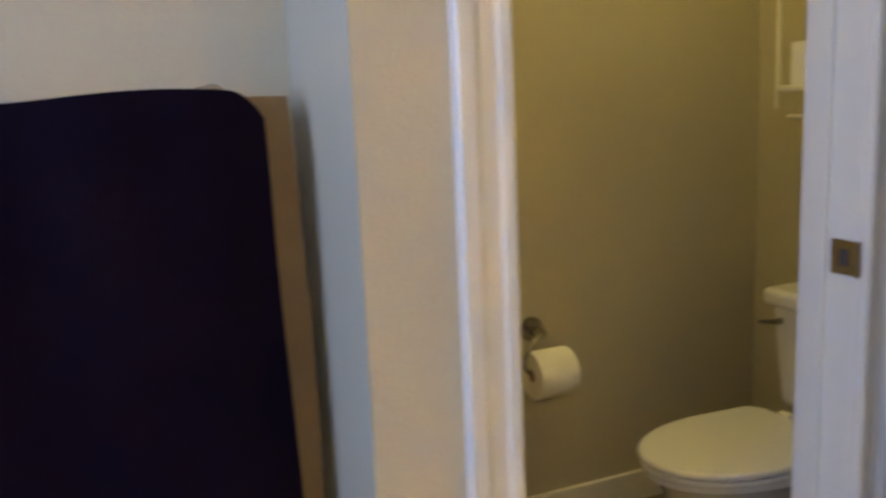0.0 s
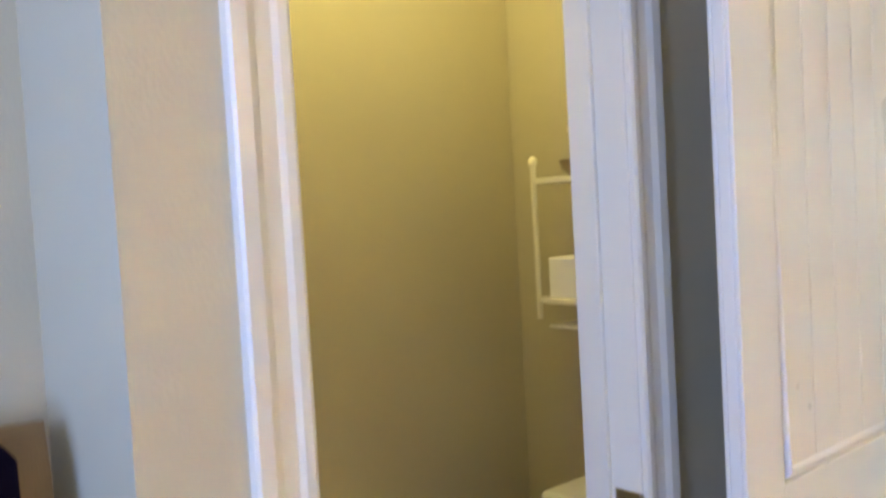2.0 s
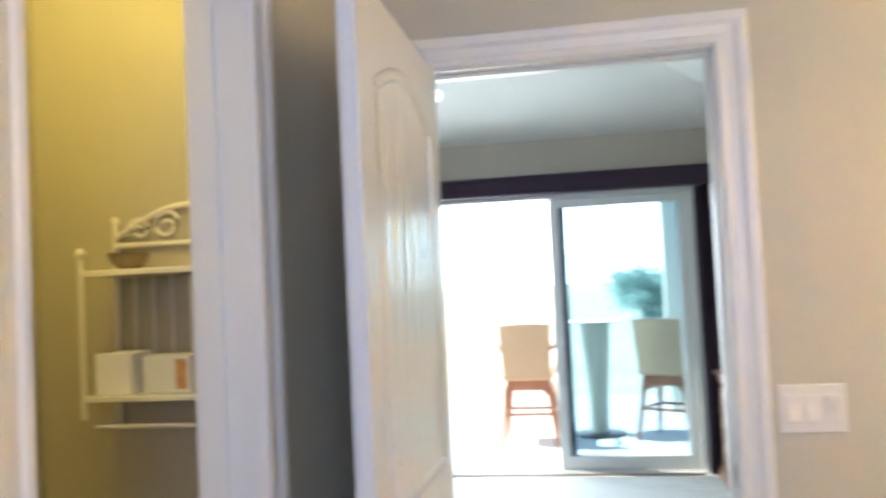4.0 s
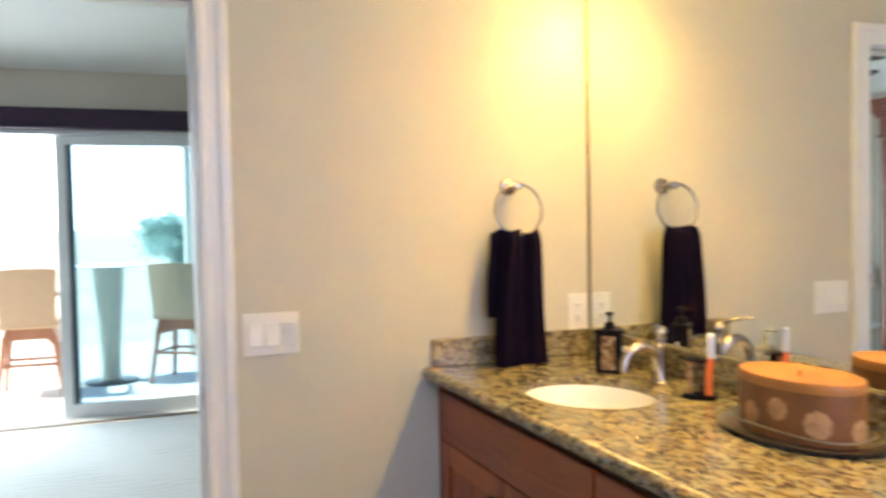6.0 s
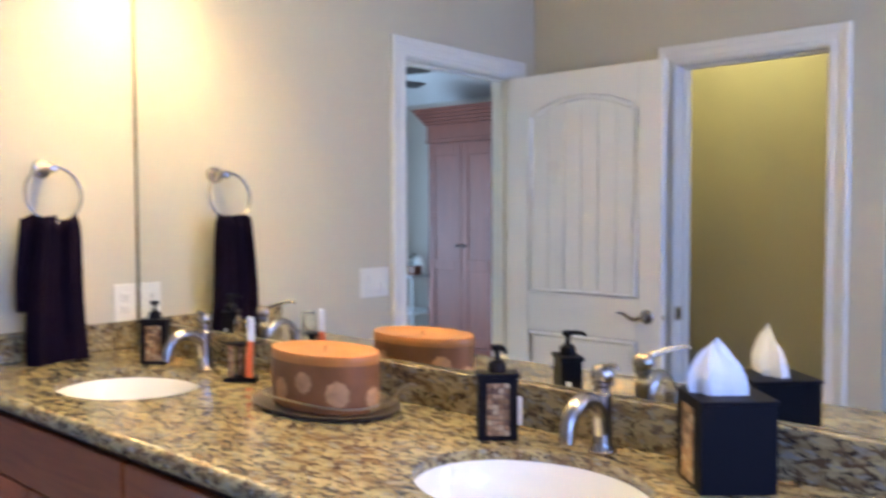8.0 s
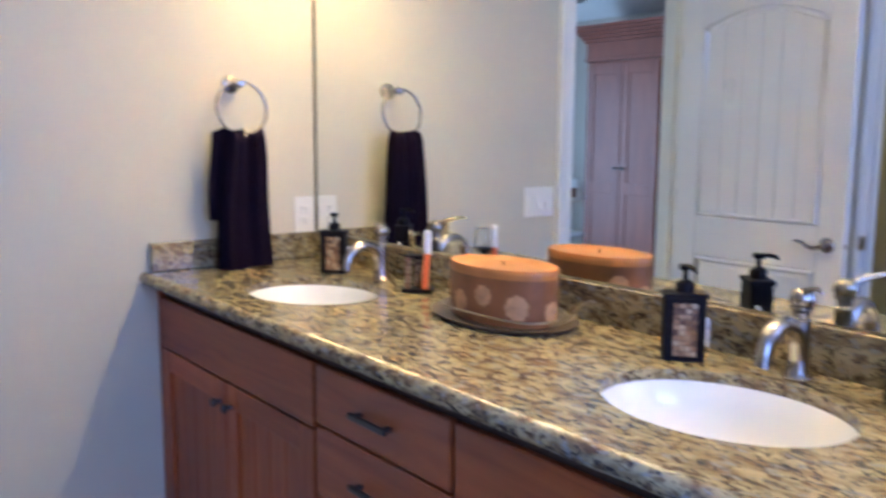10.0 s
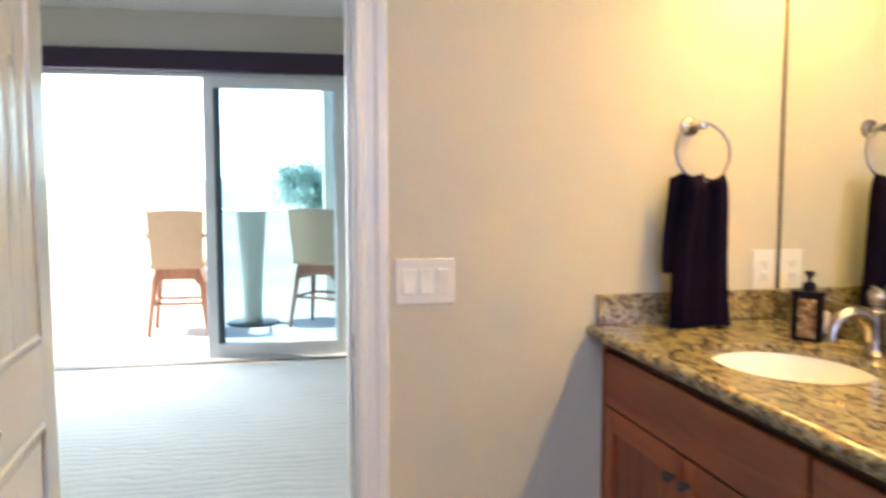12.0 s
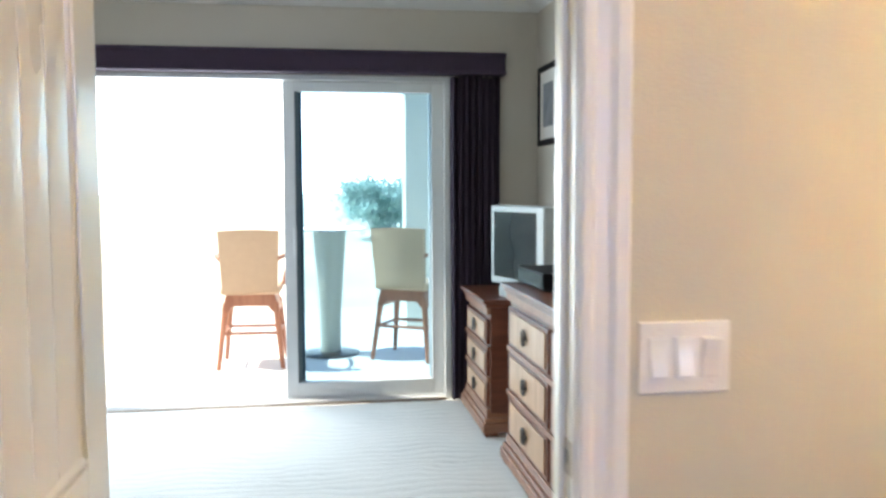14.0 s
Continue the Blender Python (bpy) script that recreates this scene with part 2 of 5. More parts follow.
M_MOSAIC = mat("mosaic_chips", (0.42, 0.27, 0.15), 0.35, spread=0.1, scale=30, per_object=0.55)
M_STRIP = mat("tan_corner_strip", (0.22, 0.18, 0.12), 0.5, spread=0.08, scale=20)
M_ALU = mat("white_aluminium", (0.66, 0.68, 0.68), 0.4, spread=0.03, scale=5)
M_SEAL = mat("dark_seal", (0.06, 0.09, 0.10), 0.6, spread=0.05)
M_PANE = glass("tinted_pane", (0.63, 0.80, 0.90), 0.0, 1.02)
M_CLEAR = glass("clear_glass", (0.95, 0.97, 0.97), 0.0, 1.4)
M_FROST = glass("pale_glass", (0.97, 0.98, 0.98), 0.02, 1.12)
M_WICKER = mat("tan_wicker", (0.50, 0.34, 0.22), 0.75, spread=0.04, scale=20, grain=0.6, grain_scale=120)
M_TEAK = wood("teak", (0.30, 0.11, 0.06), (0.42, 0.18, 0.10), "z", 0.5)
M_STONE = mat("stone_pedestal", (0.50, 0.48, 0.40), 0.7, spread=0.1, scale=9, grain=0.4, grain_scale=80)
M_CONCRETE = mat("pale_concrete", (0.74, 0.71, 0.66), 0.85, spread=0.06, scale=3, grain=0.4, grain_scale=70)
M_STUCCO = mat("cream_stucco", (0.80, 0.74, 0.62), 0.9, spread=0.05, scale=3, grain=0.6, grain_scale=60)
M_GROUND = mat("dry_grass", (0.66, 0.62, 0.50), 0.95, spread=0.15, scale=0.4, grain=0.6, grain_scale=12)
# leaf colour paled and blued to stand for haze and glare
M_LEAF = mat("leaves", (0.32, 0.40, 0.39), 0.6, spread=0.25, scale=3)
_n, _l = M_LEAF.node_tree.nodes, M_LEAF.node_tree.links
_t, _m = _n.new("ShaderNodeBsdfTranslucent"), _n.new("ShaderNodeMixShader")
_t.inputs[0].default_value = (0.60, 0.76, 0.70, 1)
_m.inputs[0].default_value = 0.7
_l.new(_n["Principled BSDF"].outputs[0], _m.inputs[1])
_l.new(_t.outputs[0], _m.inputs[2])
_l.new(_m.outputs[0], _n["Material Output"].inputs[0])
M_BARK = mat("bark", (0.14, 0.10, 0.07), 0.9, spread=0.2, scale=12, grain=0.6, grain_scale=40)
# emission added so the low sky turns plain white through the panes
M_SKY_GLOW = bpy.data.materials.new("sky_glow")
M_SKY_GLOW.use_nodes = True
_b = M_SKY_GLOW.node_tree.nodes["Principled BSDF"]
_b.inputs["Base Color"].default_value = (0.8, 0.8, 0.8, 1)
_b.inputs["Emission Color"].default_value = (0.93, 0.97, 1.0, 1)
_b.inputs["Emission Strength"].default_value = 3.2
M_SHADE = mat("frosted_shade", (1.0, 0.74, 0.34), 0.4, spread=0.01, emit=10.5)
# weak emission added: fan shades and the detector glow with it
M_OPAL_GLOW = mat("glowing_opal", (0.9, 0.9, 0.88), 0.3, spread=0.01, emit=0.6)
M_TV = mat("grey_tv_case", (0.50, 0.53, 0.53), 0.35, spread=0.02)
M_SCREEN = mat("dark_screen", (0.010, 0.013, 0.015), 0.22, spread=0.02, spec=0.10)
M_MAT = mat("picture_mount", (0.74, 0.72, 0.68), 0.8, spread=0.02)
M_PRINT = mat("grey_print", (0.20, 0.21, 0.23), 0.6, spread=0.35, scale=9)
M_MIRROR = bpy.data.materials.new("mirror_silver")
M_MIRROR.use_nodes = True
_b = M_MIRROR.node_tree.nodes["Principled BSDF"]
_b.inputs["Base Color"].default_value = (0.88, 0.90, 0.88, 1)
_b.inputs["Metallic"].default_value = 1
_b.inputs["Roughness"].default_value = 0.0

# ---- building helpers ----


def box(bm, x0, y0, z0, x1, y1, z1):
    v = [bm.verts.new((x, y, z)) for x in (x0, x1) for y in (y0, y1) for z in (z0, z1)]
    for f in ((0, 1, 3, 2), (4, 6, 7, 5), (0, 4, 5, 1), (2, 3, 7, 6), (0, 2, 6, 4), (1, 5, 7, 3)):
        bm.faces.new([v[i] for i in f])
    return bm


def boxes(*dims):
    bm = bmesh.new()
    for d in dims:
        box(bm, *d)
    return bm


def lathe(profile, n=28, sx=1.0, sy=1.0, bm=None, at=(0, 0, 0)):
    """A turned body round z from (radius, height) pairs."""
    bm = bm or bmesh.new()
    rings = []
    for r, z in profile:
        if r < 1e-5:
            rings.append([bm.verts.new((at[0], at[1], at[2] + z))])
        else:
            rings.append([bm.verts.new((at[0] + sx * r * math.cos(2 * math.pi * i / n), at[1] + sy * r * math.sin(2 * math.pi * i / n), at[2] + z)) for i in range(n)])
    for a, b in zip(rings, rings[1:]):
        for i in range(n):
            j = (i + 1) % n
            if len(a) == 1 and len(b) > 1:
                bm.faces.new((a[0], b[j], b[i]))
            elif len(b) == 1 and len(a) > 1:
                bm.faces.new((a[i], a[j], b[0]))
            elif len(a) > 1:
                bm.faces.new((a[i], a[j], b[j], b[i]))
    return bm


def tube(points, radius, n=10, bm=None, closed=False):
    """A round bar along a line of points; radius is a number or one for each point."""
    bm = bm or bmesh.new()
    pts = [Vector(p) for p in points]
    rad = radius if isinstance(radius, (list, tuple)) else [radius] * len(pts)
    rings = []
    for i, p in enumerate(pts):
        a = pts[i - 1] if i or closed else p
        b = pts[(i + 1) % len(pts)] if i < len(pts) - 1 or closed else p
        d = (b - a).normalized()
        side = d.cross(Vector((0, 0, 1)))
        if side.length < 0.05:
            side = d.cross(Vector((0, 1, 0)))
        side.normalize()
        up = side.cross(d)
        rings.append([bm.verts.new(p + rad[i] * (math.cos(2 * math.pi * k / n) * side + math.sin(2 * math.pi * k / n) * up)) for k in range(n)])
    pairs = list(zip(rings, rings[1:])) + ([(rings[-1], rings[0])] if closed else [])
    for a, b in pairs:
        for k in range(n):
            bm.faces.new((a[k], a[(k + 1) % n], b[(k + 1) % n], b[k]))
    if not closed:
        bm.faces.new(rings[0][::-1])
        bm.faces.new(rings[-1])
    return bm


def arc(cx, cz, r, a0, a1, n=14):
    return [(cx + r * math.cos(radians(a0 + (a1 - a0) * i / n)), cz + r * math.sin(radians(a0 + (a1 - a0) * i / n))) for i in range(n + 1)]


def prism(outline, axis, d0, d1, bm=None):
    """A closed outline of 2D points pushed along an axis from d0 to d1."""
    bm = bm or bmesh.new()
    put = {"x": lambda p, d: (d, p[0], p[1]), "y": lambda p, d: (p[0], d, p[1]), "z": lambda p, d: (p[0], p[1], d)}[axis]
    a = [bm.verts.new(put(p, d0)) for p in outline]
    b = [bm.verts.new(put(p, d1)) for p in outline]
    bm.faces.new(a)
    bm.faces.new(b[::-1])
    for i in range(len(a)):
        j = (i + 1) % len(a)
        bm.faces.new((a[i], a[j], b[j], b[i]))
    return bm


def part(name, bm, material, parent=None, label="", bevel=0.0, smooth=False, segments=2):
    """Link a bmesh as one mesh object under a thing or a part."""
    bmesh.ops.recalc_face_normals(bm, faces=bm.faces)
    me = bpy.data.meshes.new(name)
    bm.to_mesh(me)
    bm.free()
    me.materials.append(material)
    ob = new(name, me)
    if smooth or bevel:
        for p in me.polygons:
            p.use_smooth = True
        me.set_sharp_from_angle(angle=radians(40))
    if bevel:
        mod = ob.modifiers.new("edge", "BEVEL")
        mod.width, mod.segments, mod.limit_method = bevel, segments, "ANGLE"
        mod.harden_normals = True
    if parent:
        ob.parent = parent
    if label:
        ob["label"] = label
    return ob


def thing(name, label, category, m=None, group="", kind=""):
    ob = new(name)
    ob.empty_display_size = 0.05
    if m is not None:
        ob.matrix_world = m
    return tagged(ob, label, category, group, kind)


def setting(name, bm, material, label, category, bevel=0.0, smooth=False):
    return tagged(part(name, bm, material, bevel=bevel, smooth=smooth), label, category, kind="structure")


# ---- large structure ----
H, HB = 2.60, 2.44          # ceilings of the bathroom and of the bedroom's walls
XL, XM = -0.456, 1.726       # left wall and mirror wall
DX0, DX1, DZ = -0.272, 0.492, 1.99      # bedroom doorway
TY0, TY1 = -1.414, -0.778     # closet doorway

setting("wall_north", boxes((-0.571, 0, 0, DX0 - 0.015, 0.06, H), (DX1 + 0.015, 0, 0, 1.85, 0.06, H), (DX0 - 0.015, 0, DZ + 0.015, DX1 + 0.015, 0.06, H)),
        M_WALL, "warm beige painted wall with a doorway to the bedroom", "wall")
setting("wall_bedroom_south", boxes((-3.42, 0.06, 0, DX0 - 0.015, 0.12, 3.0), (DX1 + 0.015, 0.06, 0, 1.85, 0.12, 3.0), (DX0 - 0.015, 0.06, DZ + 0.015, DX1 + 0.015, 0.12, 3.0)),
        M_WALL_BED, "taupe painted bedroom wall with a doorway", "wall")
setting("wall_west", boxes((-0.516, -1.632, 0, XL, TY0 - 0.015, H), (-0.516, TY1 + 0.015, 0, XL, 0, H), (-0.516, TY0 - 0.015, DZ + 0.015, XL, TY1 + 0.015, H)),
        M_WALL, "warm beige painted wall with the toilet closet's doorway", "wall")
# closet walls carry the paint copy with the dimmer light in its colour
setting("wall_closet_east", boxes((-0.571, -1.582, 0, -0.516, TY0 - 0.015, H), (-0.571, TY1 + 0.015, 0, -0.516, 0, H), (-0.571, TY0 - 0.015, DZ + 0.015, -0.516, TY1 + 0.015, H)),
        M_WALL_WC, "beige painted wall toned for the closet's light, doorway side", "wall")
setting("wall_closet_north", boxes((-1.365, -0.130, 0, -0.571, 0.06, H)), M_WALL_WC, "beige painted wall toned for the closet's light, behind the toilet", "wall")
setting("wall_closet_west", boxes((-1.485, -1.632, 0, -1.365, 0.06, H)), M_WALL_WC, "beige painted wall toned for the closet's light, with the paper holder", "wall")
setting("wall_closet_south", boxes((-1.365, -1.582, 0, -0.571, -1.532, H)), M_WALL_WC, "beige painted end wall toned for the closet's light", "wall")
setting("wall_return", boxes((-1.365, -1.632, 0, -0.516, -1.582, H)), M_WALL, "beige painted wall return beside the towels", "wall")
XG = -0.77
setting("wall_towel", boxes((XG - 0.12, -4.22, 0, XG, -1.632, H)), M_WALL, "beige painted wall behind the towel bar", "wall")
setting("wall_east", boxes((XM, -4.22, 0, 1.85, 0, H)), M_WALL, "warm beige painted wall behind the vanity mirror", "wall")
setting("wall_south", boxes((XG, -4.22, 0, 0.0, -4.1, H), (1.1, -4.22, 0, XM, -4.1, H), (0.0, -4.22, 0, 1.1, -4.1, 1.05), (0.0, -4.22, 2.15, 1.1, -4.1, H)),
        M_WALL, "beige painted wall with a bathroom window", "wall")
setting("floor", boxes((-0.89, -4.22, -0.12, 1.85, 0.03, 0.0), (-1.485, -1.632, -0.12, -0.89, 0.03, 0.0)), M_TILE, "brown stone tile bathroom floor", "floor")
setting("ceiling", boxes((-0.89, -4.22, H, 1.85, 0.06, H + 0.1), (-1.485, -1.632, H, -0.89, 0.06, H + 0.1)), M_CEIL, "plain white bathroom ceiling", "ceiling")

# bedroom shell
BX0, BX1, BY = -3.30, 1.46, 3.90
SX0, SX1, SZ = -2.10, 0.905, 2.03
setting("wall_bedroom_north", boxes((BX0 - 0.12, BY, -0.1, SX0, BY + 0.16, 3.0), (SX1, BY, -0.1, BX1 + 0.14, BY + 0.16, 3.0), (SX0, BY, SZ, SX1, BY + 0.16, 3.0)),
        M_WALL_BED, "taupe painted wall round the sliding terrace door", "wall")
setting("wall_bedroom_east", boxes((BX1, 0.12, -0.1, BX1 + 0.14, BY, 3.0)), M_WALL_BED, "taupe painted bedroom wall behind the dressers", "wall")
setting("wall_bedroom_west", boxes((BX0 - 0.12, 0.12, -0.1, BX0, BY, 3.0)), M_WALL_BED, "taupe painted bedroom wall behind the wardrobe", "wall")
setting("carpet", boxes((BX0, 0.03, -0.12, BX1, BY + 0.02, 0.0)), M_CARPET, "cream wall-to-wall carpet with wavy ribs", "carpet")
bm = bmesh.new()
run, rise = 1.15, 0.42
o = [bm.verts.new(p) for p in ((BX0, 0.12, HB), (BX1, 0.12, HB), (BX1, BY, HB), (BX0, BY, HB))]
i_ = [bm.verts.new(p) for p in ((BX0 + run, 0.12 + run, HB + rise), (BX1 - run, 0.12 + run, HB + rise), (BX1 - run, BY - run, HB + rise), (BX0 + run, BY - run, HB + rise))]
for k in range(4):
    bm.faces.new((o[k], o[(k + 1) % 4], i_[(k + 1) % 4], i_[k]))
bm.faces.new(i_)
geo = bmesh.ops.extrude_face_region(bm, geom=list(bm.faces))
for v in [g for g in geo["geom"] if isinstance(g, bmesh.types.BMVert)]:
    v.co.z += 0.25
setting("ceiling_bedroom", bm, M_CEIL, "white hipped bedroom ceiling", "ceiling")

CASING = [(0.004, 0), (0.004, 0.011), (0.010, 0.015), (0.022, 0.015), (0.030, 0.011), (0.052, 0.013), (0.064, 0.019), (0.084, 0.020), (0.088, 0.016), (0.088, 0)]


def casing(a0, a1, top, place):
    """A mitred door casing round an opening; place maps along, height and depth to the world."""
    bm = bmesh.new()
    rows = []
    for u, d in CASING:
        rows.append([bm.verts.new(place(*p, d)) for p in ((a0 - u, 0), (a0 - u, top + u), (a1 + u, top + u), (a1 + u, 0))])
    for a, b in zip(rows, rows[1:]):
        for k in range(3):
            bm.faces.new((a[k], a[k + 1], b[k + 1], b[k]))
    return bm


def baseboard(name, path_boxes, label):
    return setting(name, boxes(*path_boxes), M_TRIM, label, "baseboard", 0.004)


setting("trim_bedroom_doorway", casing(DX0, DX1, DZ, lambda a, z, d: (a, -d, z)), M_TRIM, "glossy white moulded door casing", "casing")
setting("trim_bedroom_doorway_back", casing(DX0, DX1, DZ, lambda a, z, d: (a, 0.12 + d, z)), M_TRIM, "glossy white moulded door casing", "casing")
setting("trim_closet_doorway", casing(TY0, TY1, DZ, lambda a, z, d: (XL + d, a, z)), M_TRIM, "glossy white moulded door casing", "casing")
setting("trim_closet_doorway_back", casing(TY0, TY1, DZ, lambda a, z, d: (-0.571 - d, a, z)), M_TRIM, "glossy white moulded door casing", "casing")
jamb_bedroom = thing("jamb_bedroom", "white painted bedroom door jamb with stop", "jamb", kind="structure")
for piece, dims in (("jamb_post", (DX0 - 0.015, -0.001, 0, DX0, 0.121, DZ)), ("jamb_post", (DX1, -0.001, 0, DX1 + 0.015, 0.121, DZ)), ("jamb_head", (DX0 - 0.015, -0.001, DZ, DX1 + 0.015, 0.121, DZ + 0.015)), ("stop", (DX0, 0.045, 0, DX0 + 0.011, 0.08, DZ)), ("stop", (DX1 - 0.011, 0.045, 0, DX1, 0.08, DZ)), ("stop", (DX0 + 0.011, 0.045, DZ - 0.011, DX1 - 0.011, 0.08, DZ))):
    part(piece, boxes(dims), M_TRIM, jamb_bedroom, bevel=0.002)
jamb_closet = thing("jamb_closet", "white painted closet door jamb with stop", "jamb", kind="structure")
for piece, dims in (("jamb_post", (-0.572, TY0 - 0.015, 0, XL + 0.001, TY0, DZ)), ("jamb_post", (-0.572, TY1, 0, XL + 0.001, TY1 + 0.015, DZ)), ("jamb_head", (-0.572, TY0 - 0.015, DZ, XL + 0.001, TY1 + 0.015, DZ + 0.015)), ("stop", (-0.536, TY0, 0, -0.501, TY0 + 0.011, DZ)), ("stop", (-0.572, TY1 - 0.011, 0, -0.518, TY1, DZ)), ("stop", (-0.536, TY0 + 0.011, DZ - 0.011, -0.501, TY1 - 0.011, DZ))):
    part(piece, boxes(dims), M_TRIM, jamb_closet, bevel=0.002)
baseboard("baseboard_closet", ((-1.365, -0.144, 0, -0.571, -0.130, 0.09), (-1.365, -1.532, 0, -1.351, -0.144, 0.09)), "white closet baseboard")
baseboard("baseboard_north", ((DX1 + 0.09, -0.014, 0, 1.17, 0, 0.09),), "white baseboard under the switch plate")
baseboard("baseboard_bedroom", ((BX1 - 0.014, 0.14, 0, BX1, BY - 0.02, 0.09), (0.93, BY - 0.014, 0, BX1 - 0.014, BY, 0.09)), "white bedroom baseboard")


def plate_with_screws(name, w, h, rest, label):
    """A wall plate in the plane y = 0 facing -y, centred on its origin."""
    t = thing(name, label, "switch plate" if "switch" in label else "outlet")
    part("cover", boxes((-w / 2, -0.006, -h / 2, w / 2, 0, h / 2)), M_WHITE, t, bevel=0.003)
    for k, (x, kind) in enumerate(rest):
        if kind == "rocker":
            part("rocker_frame", boxes((x - 0.0185, -0.0075, -0.0345, x + 0.0185, -0.005, 0.0345)), M_WHITE, t, bevel=0.001)
            r = bmesh.new()
            up = 1 if k < 2 else -1
            prism([(-0.005, -0.032 * up), (-0.0155, -0.032 * up), (-0.0125, -0.006 * up), (-0.0085, 0.004 * up), (-0.0085, 0.032 * up), (-0.005, 0.032 * up)], "x", x - 0.0148, x + 0.0148, r)
            part("rocker", r, M_WHITE, t, bevel=0.0008)
        else:
            for z in (0.019, -0.019):
                part("socket", boxes((x - 0.016, -0.0085, z - 0.014, x + 0.016, -0.005, z + 0.014)), M_WHITE, t, bevel=0.003)
                part("slots", boxes((x - 0.008, -0.009, z - 0.002, x - 0.006, -0.0075, z + 0.007), (x + 0.005, -0.009, z - 0.002, x + 0.007, -0.0075, z + 0.006), (x - 0.002, -0.009, z - 0.010, x + 0.002, -0.0075, z - 0.006)), M_SLOT, t)
        for z in (0.045, -0.045) if kind == "rocker" else (0.0,):
            s = lathe([(0.0, -0.0012), (0.003, -0.0008), (0.0032, 0)], 10)
            bmesh.ops.rotate(s, verts=s.verts, matrix=Matrix.Rotation(radians(90), 3, "X"))
            bmesh.ops.translate(s, verts=s.verts, vec=(x, -0.0072, z))
            part("screw", s, M_WHITE, t)
    return t


sw = plate_with_screws("light_switch", 0.160, 0.121, [(-0.046, "rocker"), (0.0, "rocker"), (0.046, "rocker")], "white triple rocker switch plate on the beige wall")
sw.matrix_world = pose(0.680, 0, 1.055)
ou = plate_with_screws("outlet", 0.072, 0.118, [(0.0, "socket")], "white double wall outlet above the granite splash")
ou.matrix_world = pose(1.676, 0, 1.062)

# ---- bedroom door ----
DW, DH, DT = 0.812, 1.978, 0.036


ST, RAIL0, RAIL1, SPRING, RISE = 0.112, 0.765, 0.945, 1.795, 0.075      # stile, lock rail, spring and rise of the arch


def door_leaf(bm):
    """Core, stiles, rails with an arched upper panel of planks and a raised lower panel, on both faces."""
    box(bm, 0, -DT + 0.008, 0, DW, -0.008, DH)
    for y0, y1, yr in ((-0.008, 0.0, -0.003), (-DT + 0.008, -DT, -DT + 0.003)):
        lo = min(y0, y1)
        hi = max(y0, y1)
        box(bm, 0, lo, 0, ST, hi, DH)
        box(bm, DW - ST, lo, 0, DW, hi, DH)
        box(bm, ST, lo, 0, DW - ST, hi, 0.22)
        box(bm, ST, lo, RAIL0, DW - ST, hi, RAIL1)
        top = [(ST, DH), (ST, SPRING)]
        w = DW - 2 * ST
        for k in range(1, 16):
            u = k / 16
            top.append((ST + w * u, SPRING + RISE * math.sin(math.pi * u) ** 0.9))
        top += [(DW - ST, SPRING), (DW - ST, DH)]
        prism(top, "y", lo, hi, bm)
        box(bm, 0.145, min(y0, yr) if y1 == 0.0 else yr, 0.26, DW - 0.145, yr if y1 == 0.0 else max(y0, yr), RAIL0 - 0.04)
    return bm


door = thing("door_1", "open white panel door with arched plank panel", "door", pose(-0.236, -0.007, 0.010, 0, 0, -89.8), kind="structure")
part("leaf", door_leaf(bmesh.new()), M_DOOR, door, bevel=0.0035)
PW = (DW - 2 * ST - 0.046) / 6
for face, out in ((0.0, 1), (-DT, -1)):
    for k in range(6):
        x = ST + 0.023 + k * PW
        zt = SPRING - 0.02 + RISE * math.sin(math.pi * (x + PW / 2 - ST) / (DW - 2 * ST)) ** 0.9
        rim = [(x + 0.002 + (PW - 0.004) * i / 8, face - out * (0.0030 + 0.0014 * (i / 4 - 1) ** 2)) for i in range(9)]
        part("plank", prism([(x + 0.002, face - out * 0.0085)] + rim + [(x + PW - 0.002, face - out * 0.0085)], "z", RAIL1 + 0.012, zt), M_DOOR, door, smooth=True)


for y in (-0.0140, -DT + 0.0140):
    e = ST + 0.014
    arch = [(e, y, RAIL1 + 0.014), (e, y, SPRING - 0.015)]
    arch += [(e + (DW - 2 * e) * k / 20, y, SPRING - 0.015 + RISE * math.sin(math.pi * k / 20) ** 0.9) for k in range(1, 20)]
    arch += [(DW - e, y, SPRING - 0.015), (DW - e, y, RAIL1 + 0.014)]
    part("panel_moulding", tube(arch, 0.0175, 16, closed=True), M_DOOR, door, smooth=True)
    part("panel_moulding", tube([(e, y, 0.234), (e, y, RAIL0 - 0.014), (DW - e, y, RAIL0 - 0.014), (DW - e, y, 0.234)], 0.0175, 16, closed=True), M_DOOR, door, smooth=True)


